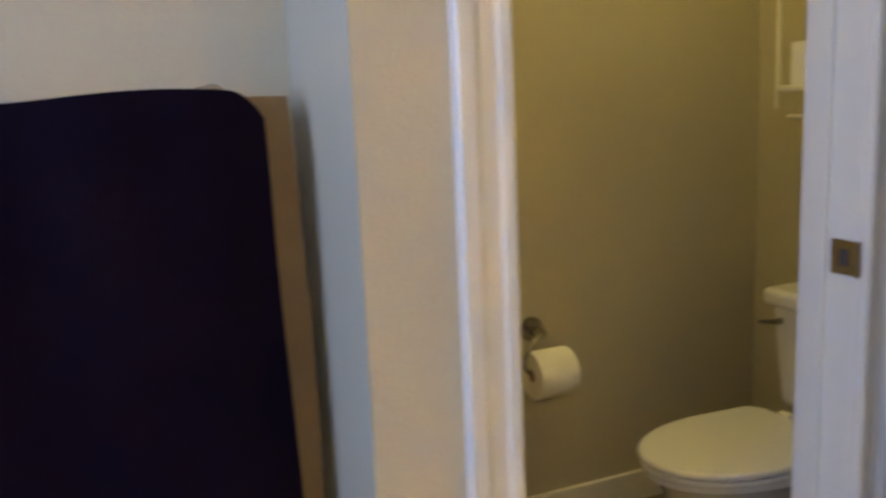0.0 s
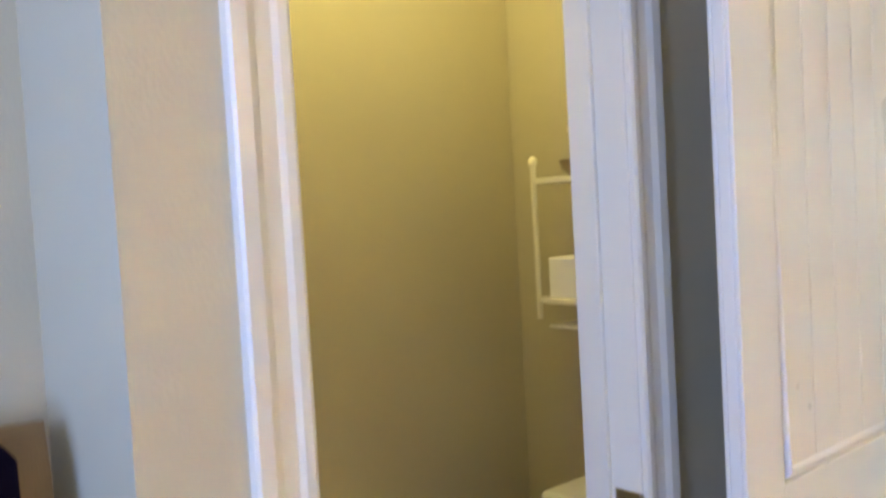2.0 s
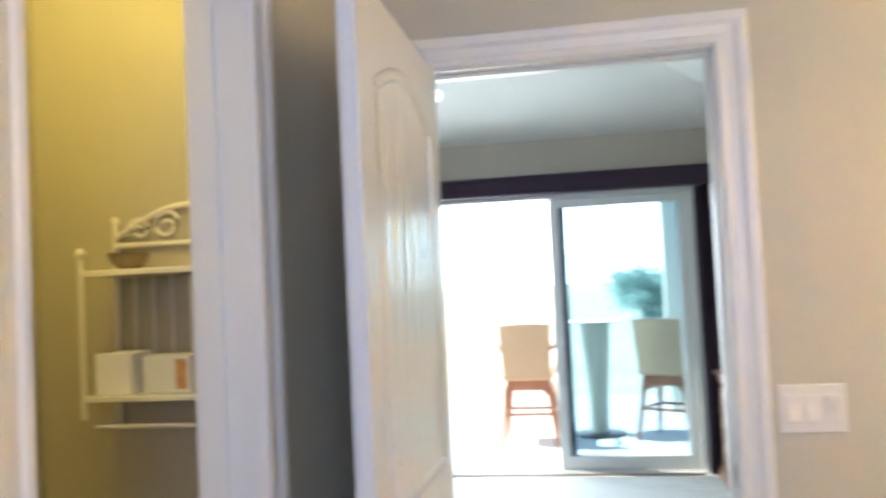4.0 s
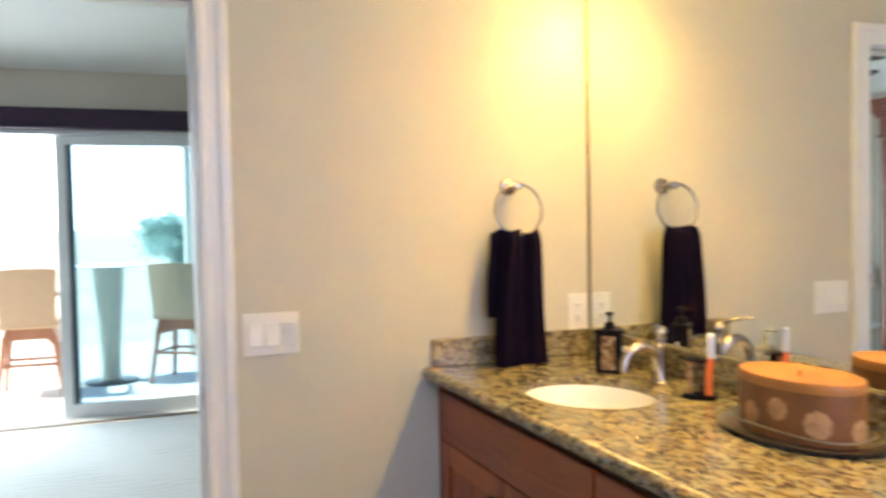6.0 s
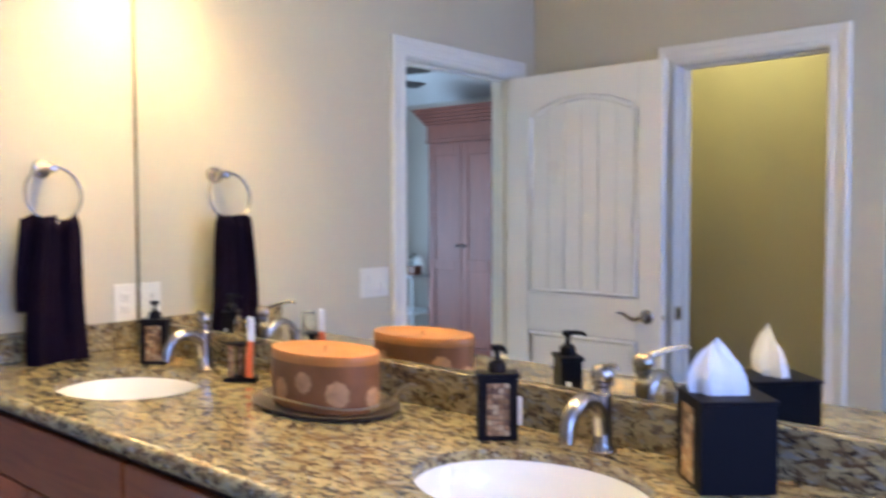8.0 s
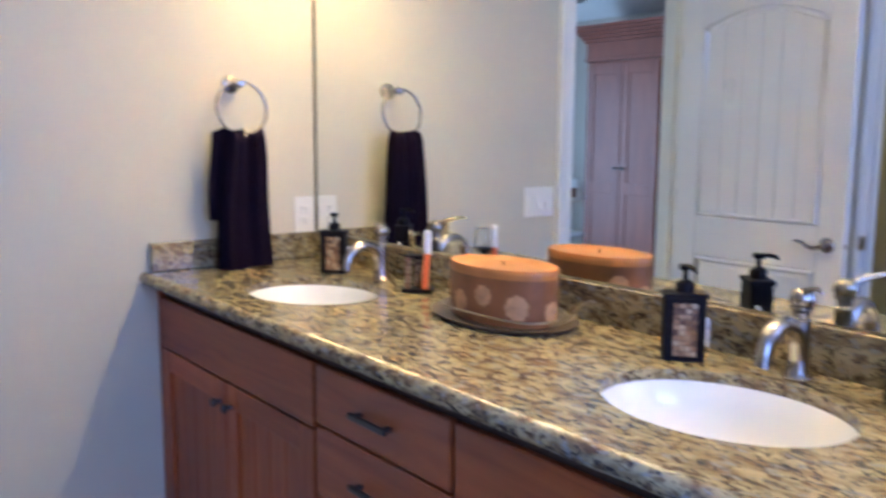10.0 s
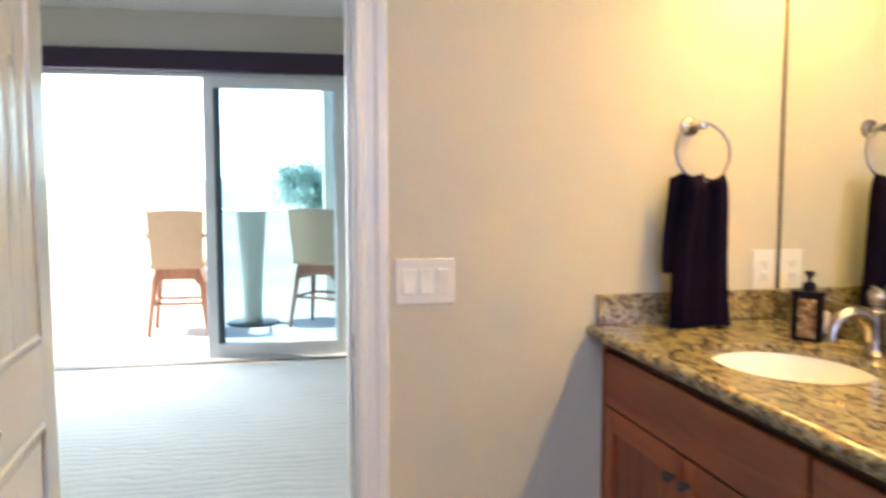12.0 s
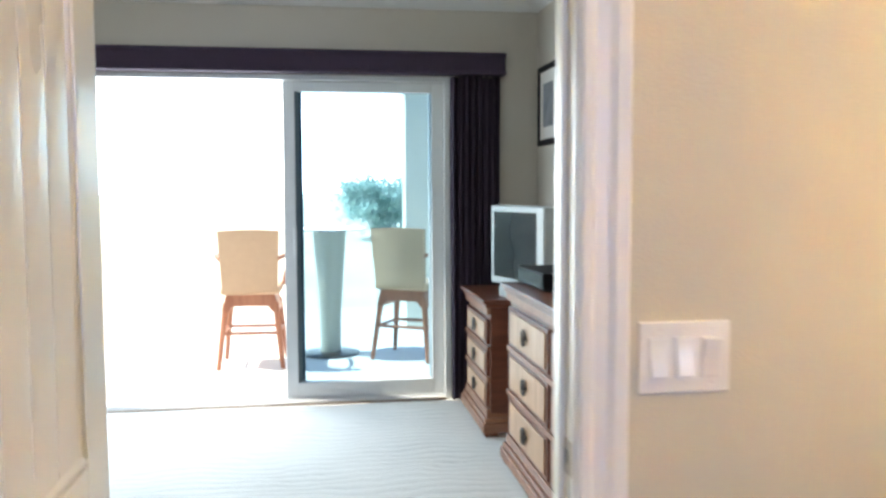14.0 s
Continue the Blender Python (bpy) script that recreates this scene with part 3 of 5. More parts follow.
def lever_set(side):
    s = 1 if side > 0 else -1
    y = 0.0 if s > 0 else -DT
    z = 0.874
    xr = DW - 0.068
    rose = lathe([(0.0, 0.026), (0.012, 0.026), (0.014, 0.012), (0.024, 0.010), (0.031, 0.004), (0.032, 0.0)], 24)
    bmesh.ops.rotate(rose, verts=rose.verts, matrix=Matrix.Rotation(radians(-90 * s), 3, "X"))
    bmesh.ops.translate(rose, verts=rose.verts, vec=(xr, y, z))
    h = part("door_handle", rose, M_CHROME, door, "brushed nickel wave lever", smooth=True)
    pts = [(xr, y + s * 0.02, z), (xr, y + s * 0.045, z), (xr - 0.012, y + s * 0.052, z - 0.003), (xr - 0.035, y + s * 0.053, z - 0.010), (xr - 0.058, y + s * 0.052, z - 0.004),
           (xr - 0.080, y + s * 0.051, z + 0.009), (xr - 0.100, y + s * 0.050, z + 0.014), (xr - 0.118, y + s * 0.050, z + 0.012)]
    part("lever", tube(pts, [0.010, 0.010, 0.0098, 0.0095, 0.0088, 0.0078, 0.0065, 0.004], 12), M_CHROME, h, smooth=True)


lever_set(1)
lever_set(-1)
la = lathe([(0.0, 0.004), (0.010, 0.003), (0.0125, 0.0)], 18)
bmesh.ops.rotate(la, verts=la.verts, matrix=Matrix.Rotation(radians(90), 3, "Y"))
bmesh.ops.translate(la, verts=la.verts, vec=(DW, -DT / 2, 0.874))
part("latch", la, M_BRASS, door, smooth=True)
for z in (0.24, 1.02, 1.72):
    hb = tube([(-0.003, -DT - 0.006, z - 0.045), (-0.003, -DT - 0.006, z + 0.045)], 0.006, 10)
    box(hb, -0.003, -DT, z - 0.044, -0.0005, -0.004, z + 0.044)
    part("hinge", hb, M_CHROME, door)

st = thing("strike_plate", "worn brass strike plate let into the closet jamb", "strike plate", pose(-0.481, TY1 - 0.0005, 0.879))
sp = boxes((-0.030, -0.002, -0.030, 0.030, 0.0, 0.030))
box(sp, 0.026, -0.010, -0.030, 0.029, -0.002, 0.030)
part("plate", sp, M_BRASS, st, bevel=0.001)
part("bolt_hole", boxes((-0.012, -0.0024, -0.014, 0.008, -0.0018, 0.014)), M_SLOT, st)
st2 = thing("strike_plate", "small nickel strike plate in the bedroom doorway", "strike plate", pose(DX1, 0.03, 0.885))
part("plate", boxes((-0.002, -0.020, -0.030, 0.0005, 0.014, 0.030)), M_BRASS, st2, bevel=0.0008)
part("bolt_hole", boxes((-0.0026, -0.006, -0.012, -0.0018, 0.008, 0.012)), M_SLOT, st2)

# ---- vanity ----
SINKS = ((1.402, -0.535), (1.434, -1.715))
SA, SB = 0.162, 0.200
CT = 0.922      # worktop height
CX = 1.135      # its front edge
CF = 1.185      # cabinet fronts
CY1 = -2.42     # its end
mirror = thing("mirror", "wide frameless wall mirror above the granite splash", "mirror")
part("mirror_glass", boxes((1.720, CY1, 1.0085, XM - 0.001, -0.017, 2.100)), M_MIRROR, mirror)
part("mirror_edge", boxes((1.7185, -0.0165, 1.0085, XM - 0.001, -0.001, 2.100)), M_STRIP, mirror, "tan corner strip")


def ellipse(cx, cy, ax, ay, n=48):
    return [(cx + ax * math.cos(2 * math.pi * k / n), cy + ay * math.sin(2 * math.pi * k / n)) for k in range(n)]


bm = bmesh.new()
front = CX + 0.018
edges = []
outer = [(front, 0.0), (1.7255, 0.0), (1.7255, CY1), (front, CY1)]
holes = [ellipse(sx, sy, SA, SB) for sx, sy in SINKS]
for loop in [outer] + holes:
    vs = [bm.verts.new((x, y, CT)) for x, y in loop]
    edges += [bm.edges.new((vs[k], vs[(k + 1) % len(vs)])) for k in range(len(vs))]
bmesh.ops.triangle_fill(bm, use_beauty=True, edges=edges)
for f in bm.faces:
    f.normal_update()
    if f.normal.z < 0:
        f.normal_flip()
for loop in holes:
    a = [bm.verts.new((x, y, CT)) for x, y in loop]
    b = [bm.verts.new((x, y, CT - 0.020)) for x, y in loop]
    for k in range(len(a)):
        j = (k + 1) % len(a)
        bm.faces.new((a[k], a[j], b[j], b[k]))
nose = [(front, CT)] + [(front - 0.018 * math.sin(radians(t)), CT - 0.018 + 0.018 * math.cos(radians(t))) for t in range(15, 166, 15)] + [(front, CT - 0.036), (CF + 0.02, CT - 0.036)]
na = [bm.verts.new((x, 0.0, z)) for x, z in nose]
nb = [bm.verts.new((x, CY1, z)) for x, z in nose]
for k in range(len(na) - 1):
    bm.faces.new((na[k], na[k + 1], nb[k + 1], nb[k])).smooth = True
bm.faces.new(nb)
bmesh.ops.remove_doubles(bm, verts=bm.verts, dist=0.0004)
worktop = thing("worktop", "polished golden granite vanity top with two sink cutouts", "worktop")
part("slab", bm, M_GRANITE, worktop)
part("backsplash", boxes((1.700, CY1, CT + 0.0005, 1.7255, -0.0205, 1.006)), M_GRANITE, worktop, bevel=0.003)
part("side_splash", boxes((1.165, -0.020, CT + 0.0005, 1.7255, 0.0, 1.006)), M_GRANITE, worktop, bevel=0.003)

for sx, sy in SINKS:
    sink = thing("sink", "white oval undermount ceramic basin in the granite", "sink", pose(sx, sy, CT), group="vanity sinks")
    prof = [(1.08, -0.020), (1.0, -0.0202), (0.975, -0.028), (0.93, -0.055), (0.84, -0.090), (0.66, -0.125), (0.40, -0.142), (0.12, -0.148), (0.0, -0.149)]
    part("bowl", lathe(prof, 48, SA, SB), M_CERAMIC, sink, smooth=True)
    part("drain", lathe([(0.0, -0.143), (0.018, -0.144), (0.024, -0.148)], 20), M_CHROME, sink, "chrome drain ring", smooth=True)


def faucet(x0, y):
    f = thing("faucet", "brushed nickel single-lever arched faucet behind the basin", "faucet", pose(x0, y, CT), group="vanity faucets")
    part("base", lathe([(0.0, 0.0), (0.025, 0.0), (0.026, 0.005), (0.021, 0.010), (0.0185, 0.020), (0.0175, 0.05), (0.0165, 0.092), (0.017, 0.097), (0.017, 0.103), (0.0135, 0.107), (0.0135, 0.116), (0.018, 0.120), (0.018, 0.126), (0.0, 0.127)], 26), M_CHROME, f, smooth=True)
    pts = [(-0.006, 0, 0.036)]
    for x, z in arc(-0.060, 0.050, 0.052, 18, 176, 16):
        pts.append((x, 0, z))
    pts.append((-0.113, 0, 0.040))
    part("spout", tube(pts, [0.0150] * 10 + [0.0142] * 9, 14), M_CHROME, f, smooth=True)
    part("handle_dome", lathe([(0.017, 0.127), (0.0205, 0.133), (0.0205, 0.141), (0.017, 0.150), (0.009, 0.156), (0.0, 0.157)], 24), M_CHROME, f, smooth=True)
    part("handle_lever", tube([(-0.006, -0.006, 0.148), (-0.020, -0.020, 0.156), (-0.036, -0.036, 0.163), (-0.052, -0.052, 0.167), (-0.064, -0.064, 0.165)], [0.006, 0.0055, 0.005, 0.0045, 0.003], 10), M_CHROME, f, smooth=True)


faucet(1.625, -0.524)
faucet(1.645, -1.722)


def shaker(y0, y1, z0, z1, parent, name="door", frame_w=0.062):
    """A frame-and-panel front in the plane x = CF; y0 > y1."""
    lo, hi = min(y0, y1), max(y0, y1)
    # dark back sheet, coloured as the shade between the planks
    d = part(name, boxes((CF + 0.0125, lo + frame_w - 0.004, z0 + frame_w - 0.004, CF + 0.0178, hi - frame_w + 0.004, z1 - frame_w + 0.004)), M_CAB_SHADE, parent)
    pw = (hi - lo - 2 * frame_w) / 4
    for k in range(4):
        p = lo + frame_w + k * pw
        part("plank", boxes((CF + 0.008, p + 0.0012, z0 + frame_w, CF + 0.0124, p + pw - 0.0012, z1 - frame_w)), M_CAB_Z, d, bevel=0.0015)
    part("stile", boxes((CF, lo, z0, CF + 0.018, lo + frame_w, z1)), M_CAB_Z, d, bevel=0.002)
    part("stile", boxes((CF, hi - frame_w, z0, CF + 0.018, hi, z1)), M_CAB_Z, d, bevel=0.002)
    part("rail", boxes((CF + 0.0006, lo + frame_w, z0, CF + 0.018, hi - frame_w, z0 + frame_w)), M_CAB_Y, d, bevel=0.002)
    part("rail", boxes((CF + 0.0006, lo + frame_w, z1 - frame_w, CF + 0.018, hi - frame_w, z1)), M_CAB_Y, d, bevel=0.002)
    return d


def slab_front(y0, y1, z0, z1, parent, name="drawer"):
    return part(name, boxes((CF, min(y0, y1), z0, CF + 0.018, max(y0, y1), z1)), M_CAB_Y, parent, bevel=0.004)


def knob(y, z, parent):
    k = lathe([(0.0, 0.027), (0.010, 0.026), (0.0125, 0.020), (0.009, 0.012), (0.005, 0.008), (0.007, 0.0)], 16)
    bmesh.ops.rotate(k, verts=k.verts, matrix=Matrix.Rotation(radians(-90), 3, "Y"))
    bmesh.ops.translate(k, verts=k.verts, vec=(CF, y, z))
    part("knob", k, M_BRONZE, parent, "dark bronze knob", smooth=True)


def pull(y, z, parent):
    b = boxes((CF - 0.026, y - 0.062, z - 0.006, CF - 0.016, y + 0.062, z + 0.006))
    for s in (-0.048, 0.048):
        box(b, CF - 0.018, y + s - 0.006, z - 0.005, CF + 0.001, y + s + 0.006, z + 0.005)
    part("pull", b, M_BRONZE, parent, "dark bronze bar pull", bevel=0.003)


def cabinet(y0, y1, kind):
    c = thing("vanity_cabinet", "reddish alder vanity cabinet under the granite top" if kind == "sink" else "reddish alder drawer cabinet with bronze pulls", "cabinet", group="vanity cabinets")
    # body and plinth coloured dark for the shade behind and below the fronts
    part("body", boxes((CF + 0.0185, y1 + 0.001, 0.10, 1.724, y0 - 0.001, CT - 0.18), (CF + 0.0185, y1 + 0.001, CT - 0.18, CF + 0.04, y0 - 0.001, CT - 0.0365)), M_CAB_SHADE, c)
    part("plinth", boxes((CF + 0.08, y1 + 0.001, 0.0, 1.724, y0 - 0.001, 0.0995)), M_CAB_SHADE, c)
    g = 0.005
    if kind == "sink":
        slab_front(y0 - g, y1 + g, 0.702, 0.848, c, "false_front")
        mid = (y0 + y1) / 2
        for a, b, ky in ((y0 - g, mid + 0.0015, mid + 0.032), (mid - 0.0015, y1 + g, mid - 0.032)):
            d = shaker(a, b, 0.112, 0.697, c)
            knob(ky, 0.640, d)
    else:
        for z0, z1 in ((0.718, 0.848), (0.560, 0.713), (0.340, 0.555), (0.112, 0.335)):
            d = slab_front(y0 - g, y1 + g, z0, z1, c)
            pull((y0 + y1) / 2, z0 + (z1 - z0) * 0.5, d)
    return c


cabinet(-0.012, -0.908, "sink")
cabinet(-0.908, -1.369, "drawers")
cabinet(-1.369, -2.265, "sink")
part("filler", boxes((CF + 0.001, -0.011, 0.10, 1.724, -0.0005, CT - 0.0365)), M_CAB_Z, worktop)
part("end_panel", boxes((CF + 0.001, CY1 + 0.004, 0.0, 1.724, -2.266, CT - 0.0365)), M_CAB_Z, worktop)


def island_mix(name, colors):
    m = bpy.data.materials.new(name)
    m.use_nodes = True
    n, ln = m.node_tree.nodes, m.node_tree.links
    g = n.new("ShaderNodeNewGeometry")
    cr = n.new("ShaderNodeValToRGB")
    cr.color_ramp.interpolation = "CONSTANT"
    while len(cr.color_ramp.elements) < len(colors):
        cr.color_ramp.elements.new(0.5)
    for k, c in enumerate(colors):
        cr.color_ramp.elements[k].position = k / len(colors)
        cr.color_ramp.elements[k].color = (*c, 1)
    ln.new(g.outputs["Random Per Island"], cr.inputs[0])
    ln.new(cr.outputs[0], n["Principled BSDF"].inputs["Base Color"])
    n["Principled BSDF"].inputs["Roughness"].default_value = 0.3
    return m


M_CHIPS = island_mix("shell_mosaic", [(0.40, 0.26, 0.15), (0.22, 0.12, 0.06), (0.50, 0.38, 0.25), (0.12, 0.06, 0.035), (0.33, 0.19, 0.10)])


def mosaic(w, h, y, cols, rows, z0, rng):
    bm = bmesh.new()
    for i in range(cols):
        for j in range(rows):
            x = -w / 2 + w * i / cols
            z = z0 + h * j / rows
            box(bm, x + 0.0007, y - 0.0016 - 0.001 * rng.random(), z + 0.0007, x + w / cols - 0.0007, y + 0.001, z + h / rows - 0.0007)
    return bm


def soap(m, w, group_label):
    """A black bottle with a mosaic window and a pump; its front faces -y."""
    rng = random.Random(4)
    s = thing("soap_dispenser", group_label, "soap dispenser", m, group="black mosaic bath set")
    h = 0.122
    part("bottle", boxes((-w / 2, -0.022, 0, w / 2, 0.022, h)), M_BLACK, s, bevel=0.003)
    part("rim", boxes((-w / 2 - 0.003, -0.025, h - 0.006, w / 2 + 0.003, 0.025, h + 0.003)), M_BLACK, s, bevel=0.0015)
    tagged(part("mosaic", mosaic(w * 0.56, h * 0.80, -0.022, 4, 10, h * 0.08, rng), M_CHIPS, s, "brown shell mosaic window"), kind="stuff")
    p = lathe([(0.017, h + 0.003), (0.017, h + 0.018), (0.012, h + 0.024), (0.005, h + 0.026), (0.005, h + 0.042), (0.011, h + 0.043), (0.012, h + 0.052), (0.0, h + 0.054)], 18)
    part("side_inlay", boxes((w / 2 - 0.001, 0.004, h * 0.18, w / 2 + 0.010, 0.012, h * 0.62)), M_TISSUE, s, "white label strip", bevel=0.002)
    pm = part("pump", p, M_BLACK, s, smooth=True)
    part("spout", tube([(0.0, 0, h + 0.048), (0.006, -0.016, h + 0.050), (0.011, -0.030, h + 0.048), (0.012, -0.035, h + 0.043)], [0.005, 0.0045, 0.004, 0.003], 8), M_BLACK, pm, smooth=True)
    return s


soap(pose(1.595, -0.325, CT, 0, 0, -46), 0.074, "black soap dispenser with brown mosaic beside the corner basin")
soap(pose(1.600, -1.525, CT, 0, 0, -47), 0.074, "black soap dispenser with brown mosaic beside the second basin")

# tissue box
tb = thing("tissue_box", "black square tissue box with mosaic sides and a pulled tissue", "tissue box", pose(1.622, -1.952, CT, 0, 0, -47), group="black mosaic bath set")
S2, TH = 0.058, 0.138
part("cover", boxes((-S2, -S2, 0, S2, S2, TH - 0.003)), M_BLACK, tb, bevel=0.002)
part("lid", boxes((-S2 - 0.002, -S2 - 0.002, TH - 0.003, S2 + 0.002, S2 + 0.002, TH + 0.003)), M_BLACK, tb, bevel=0.0015)
mo = mosaic(0.052, TH * 0.84, -S2, 3, 10, TH * 0.06, random.Random(9))
bmesh.ops.rotate(mo, verts=mo.verts, matrix=Matrix.Rotation(radians(-90), 3, "Z"))
tagged(part("mosaic", mo, M_CHIPS, tb, "brown shell mosaic side"), kind="stuff")
bm = bmesh.new()
rng = random.Random(21)
grid = {}
NU, NV = 14, 7
for i in range(NU):
    lobe = rng.uniform(0.75, 1.3)
    for j in range(NV):
        v = j / (NV - 1)
        a = 2 * math.pi * (i + 0.35 * rng.random()) / NU
        crease = 1.0 + (0.42 if i % 3 == 0 else -0.18) * (0.35 + 0.65 * v)
        r = (0.027 * (1 - v) ** 0.8 + 0.0025) * lobe * crease * (1.0 + 0.30 * math.sin(v * 3.1))
        z = TH + 0.078 * v + 0.010 * math.sin(2 * a + 1.0) * v + 0.004 * rng.random() * v
        grid[i, j] = bm.verts.new((r * math.cos(a) * 1.3 - 0.018 * v, r * math.sin(a) * 0.55, z))
for i in range(NU):
    for j in range(NV - 1):
        bm.faces.new((grid[i, j], grid[(i + 1) % NU, j], grid[(i + 1) % NU, j + 1], grid[i, j + 1]))
bm.faces.new([grid[i, NV - 1] for i in range(NU)])
part("tissue", bm, M_TISSUE, tb, "white crumpled tissue")

# candle on its tray
WAX_A, WAX_B = 0.146, 0.089      # half length and half breadth of the candle
cd = thing("candle_tray", "oval pewter tray with wire handles under the candle", "tray", pose(1.562, -1.082, CT, 0, 0, -90))
part("dish", lathe([(0.0, 0.004), (0.155, 0.004), (0.178, 0.006), (0.194, 0.012), (0.202, 0.012), (0.198, 0.008), (0.180, 0.001), (0.0, 0.0)], 56, 0.96, 0.64), M_PEWTER, cd, smooth=True)
part("wire_handle", tube([(0.150, 0.03, 0.016), (0.178, 0.030, 0.034), (0.205, 0.014, 0.042), (0.212, 0.000, 0.040), (0.196, -0.016, 0.030), (0.168, -0.024, 0.018)], 0.0024, 8), M_BRASS, cd, smooth=True)
part("wire_handle", tube([(0.150, 0.045, 0.014), (0.176, 0.055, 0.052), (0.196, 0.062, 0.064), (0.214, 0.060, 0.066)], 0.0024, 8), M_BRASS, cd, smooth=True)
part("wire_rim", tube([(0.166 * math.cos(a), 0.103 * math.sin(a), 0.026 + 0.004 * math.sin(3 * a)) for a in [2 * math.pi * k / 48 for k in range(48)]], 0.0022, 6, closed=True), M_BRASS, cd, smooth=True)
ca = thing("candle", "broad oval orange candle with dried flowers set in brown wax", "candle", pose(1.562, -1.082, CT + 0.006, 0, 0, -90) @ Matrix.Diagonal((1, 1, 1.07, 1)))
part("wax", lathe([(0.0, 0.0), (0.965, 0.0), (0.985, 0.006), (1.0, 0.0935)], 56, WAX_A, WAX_B), M_WAX_DARK, ca, "translucent brown wax", smooth=True)
part("top", lathe([(1.0, 0.0938), (1.006, 0.101), (1.004, 0.108), (0.985, 0.1125), (0.95, 0.1125), (0.88, 0.108), (0.6, 0.106), (0.0, 0.1055)], 56, WAX_A, WAX_B), M_WAX_TOP, ca, "smooth orange wax rim", smooth=True)
rng = random.Random(5)
for ang, z, r in ((318, 0.040, 0.026), (283, 0.058, 0.022), (254, 0.038, 0.024), (216, 0.056, 0.020), (184, 0.035, 0.024), (4, 0.030, 0.022), (40, 0.052, 0.024), (78, 0.036, 0.026), (112, 0.056, 0.022), (146, 0.038, 0.024)):
    a = radians(ang)
    c, nrm = Vector((WAX_A * math.cos(a), WAX_B * math.sin(a), z)), Vector((WAX_B * math.cos(a), WAX_A * math.sin(a), 0)).normalized()
    side = Vector((-nrm.y, nrm.x, 0))
    bm = bmesh.new()
    hub = bm.verts.new(c + nrm * 0.0022)
    ring = []
    for q in range(36):
        b = 2 * math.pi * q / 36
        rr = r * (0.93 + 0.06 * math.cos(9 * b + ang) + 0.07 * rng.random())
        p = c + side * rr * math.cos(b) + Vector((0, 0, rr * math.sin(b)))
        ph = math.atan2(p.y / WAX_B, p.x / WAX_A)
        ring.append(bm.verts.new(((WAX_A + 0.0012) * math.cos(ph), (WAX_B + 0.0012) * math.sin(ph), p.z)))
    for q in range(36):
        bm.faces.new((hub, ring[q], ring[(q + 1) % 36]))
    part("dried_flower", bm, M_FLOWER, ca, "pale pressed flower slice")
part("wick", tube([(0, 0, 0.107), (0.002, 0, 0.118)], 0.0012, 6), M_BLACK, ca)

# toothbrush stand with tumbler
ts = thing("toothbrush_stand", "black toothbrush stand with mosaic column and glass tumbler", "toothbrush stand", pose(1.606, -0.714, CT, 0, 0, -45), group="black mosaic bath set")
part("base", boxes((-0.040, -0.026, 0, 0.040, 0.026, 0.012)), M_BLACK, ts, bevel=0.003)
part("column", boxes((-0.008, -0.008, 0.012, 0.008, 0.008, 0.092)), M_BLACK, ts, bevel=0.002)
tagged(part("mosaic", mosaic(0.011, 0.07, -0.008, 2, 9, 0.016, random.Random(2)), M_CHIPS, ts, "brown shell mosaic strip"), kind="stuff")
mo = mosaic(0.012, 0.072, -0.020, 2, 9, 0.013, random.Random(3))
bmesh.ops.translate(mo, verts=mo.verts, vec=(-0.024, 0, 0))
tagged(part("mosaic", mo, M_CHIPS, ts, "brown shell mosaic strip"), kind="stuff")
part("side_post", boxes((-0.030, -0.0195, 0.012, -0.018, -0.008, 0.092)), M_OAK_MID, ts, bevel=0.001)
part("top_plate", boxes((-0.034, -0.022, 0.092, 0.034, 0.022, 0.096)), M_BLACK, ts, bevel=0.0015)
for s in (-1, 1):
    part("arm", tube([(s * 0.036, 0, 0.095), (s * 0.048, 0, 0.096), (s * 0.054, 0, 0.102)], 0.0022, 8), M_BLACK, ts, smooth=True)
tg = thing("tumbler", "clear glass tumbler upside down on the black stand", "tumbler", pose(1.612, -0.709, CT + 0.098))
part("glass", lathe([(0.0, 0.055), (0.017, 0.055), (0.019, 0.052), (0.022, 0.0), (0.0205, 0.0), (0.0175, 0.050), (0.0, 0.052)], 24), M_FROST, tg, smooth=True)
tbx = thing("toothbrush", "coral toothbrush with a pale head leaning in the stand", "toothbrush", pose(1.606, -0.714, CT, 0, 0, -45))
part("handle", tube([(0.022, -0.024, 0.013), (0.024, -0.028, 0.060), (0.029, -0.030, 0.105)], [0.009, 0.009, 0.008], 8), M_CORAL, tbx, smooth=True)
part("head", boxes((0.022, -0.037, 0.102, 0.038, -0.022, 0.163)), M_BRUSH_WHITE, tbx, "pale bristle head", bevel=0.003)


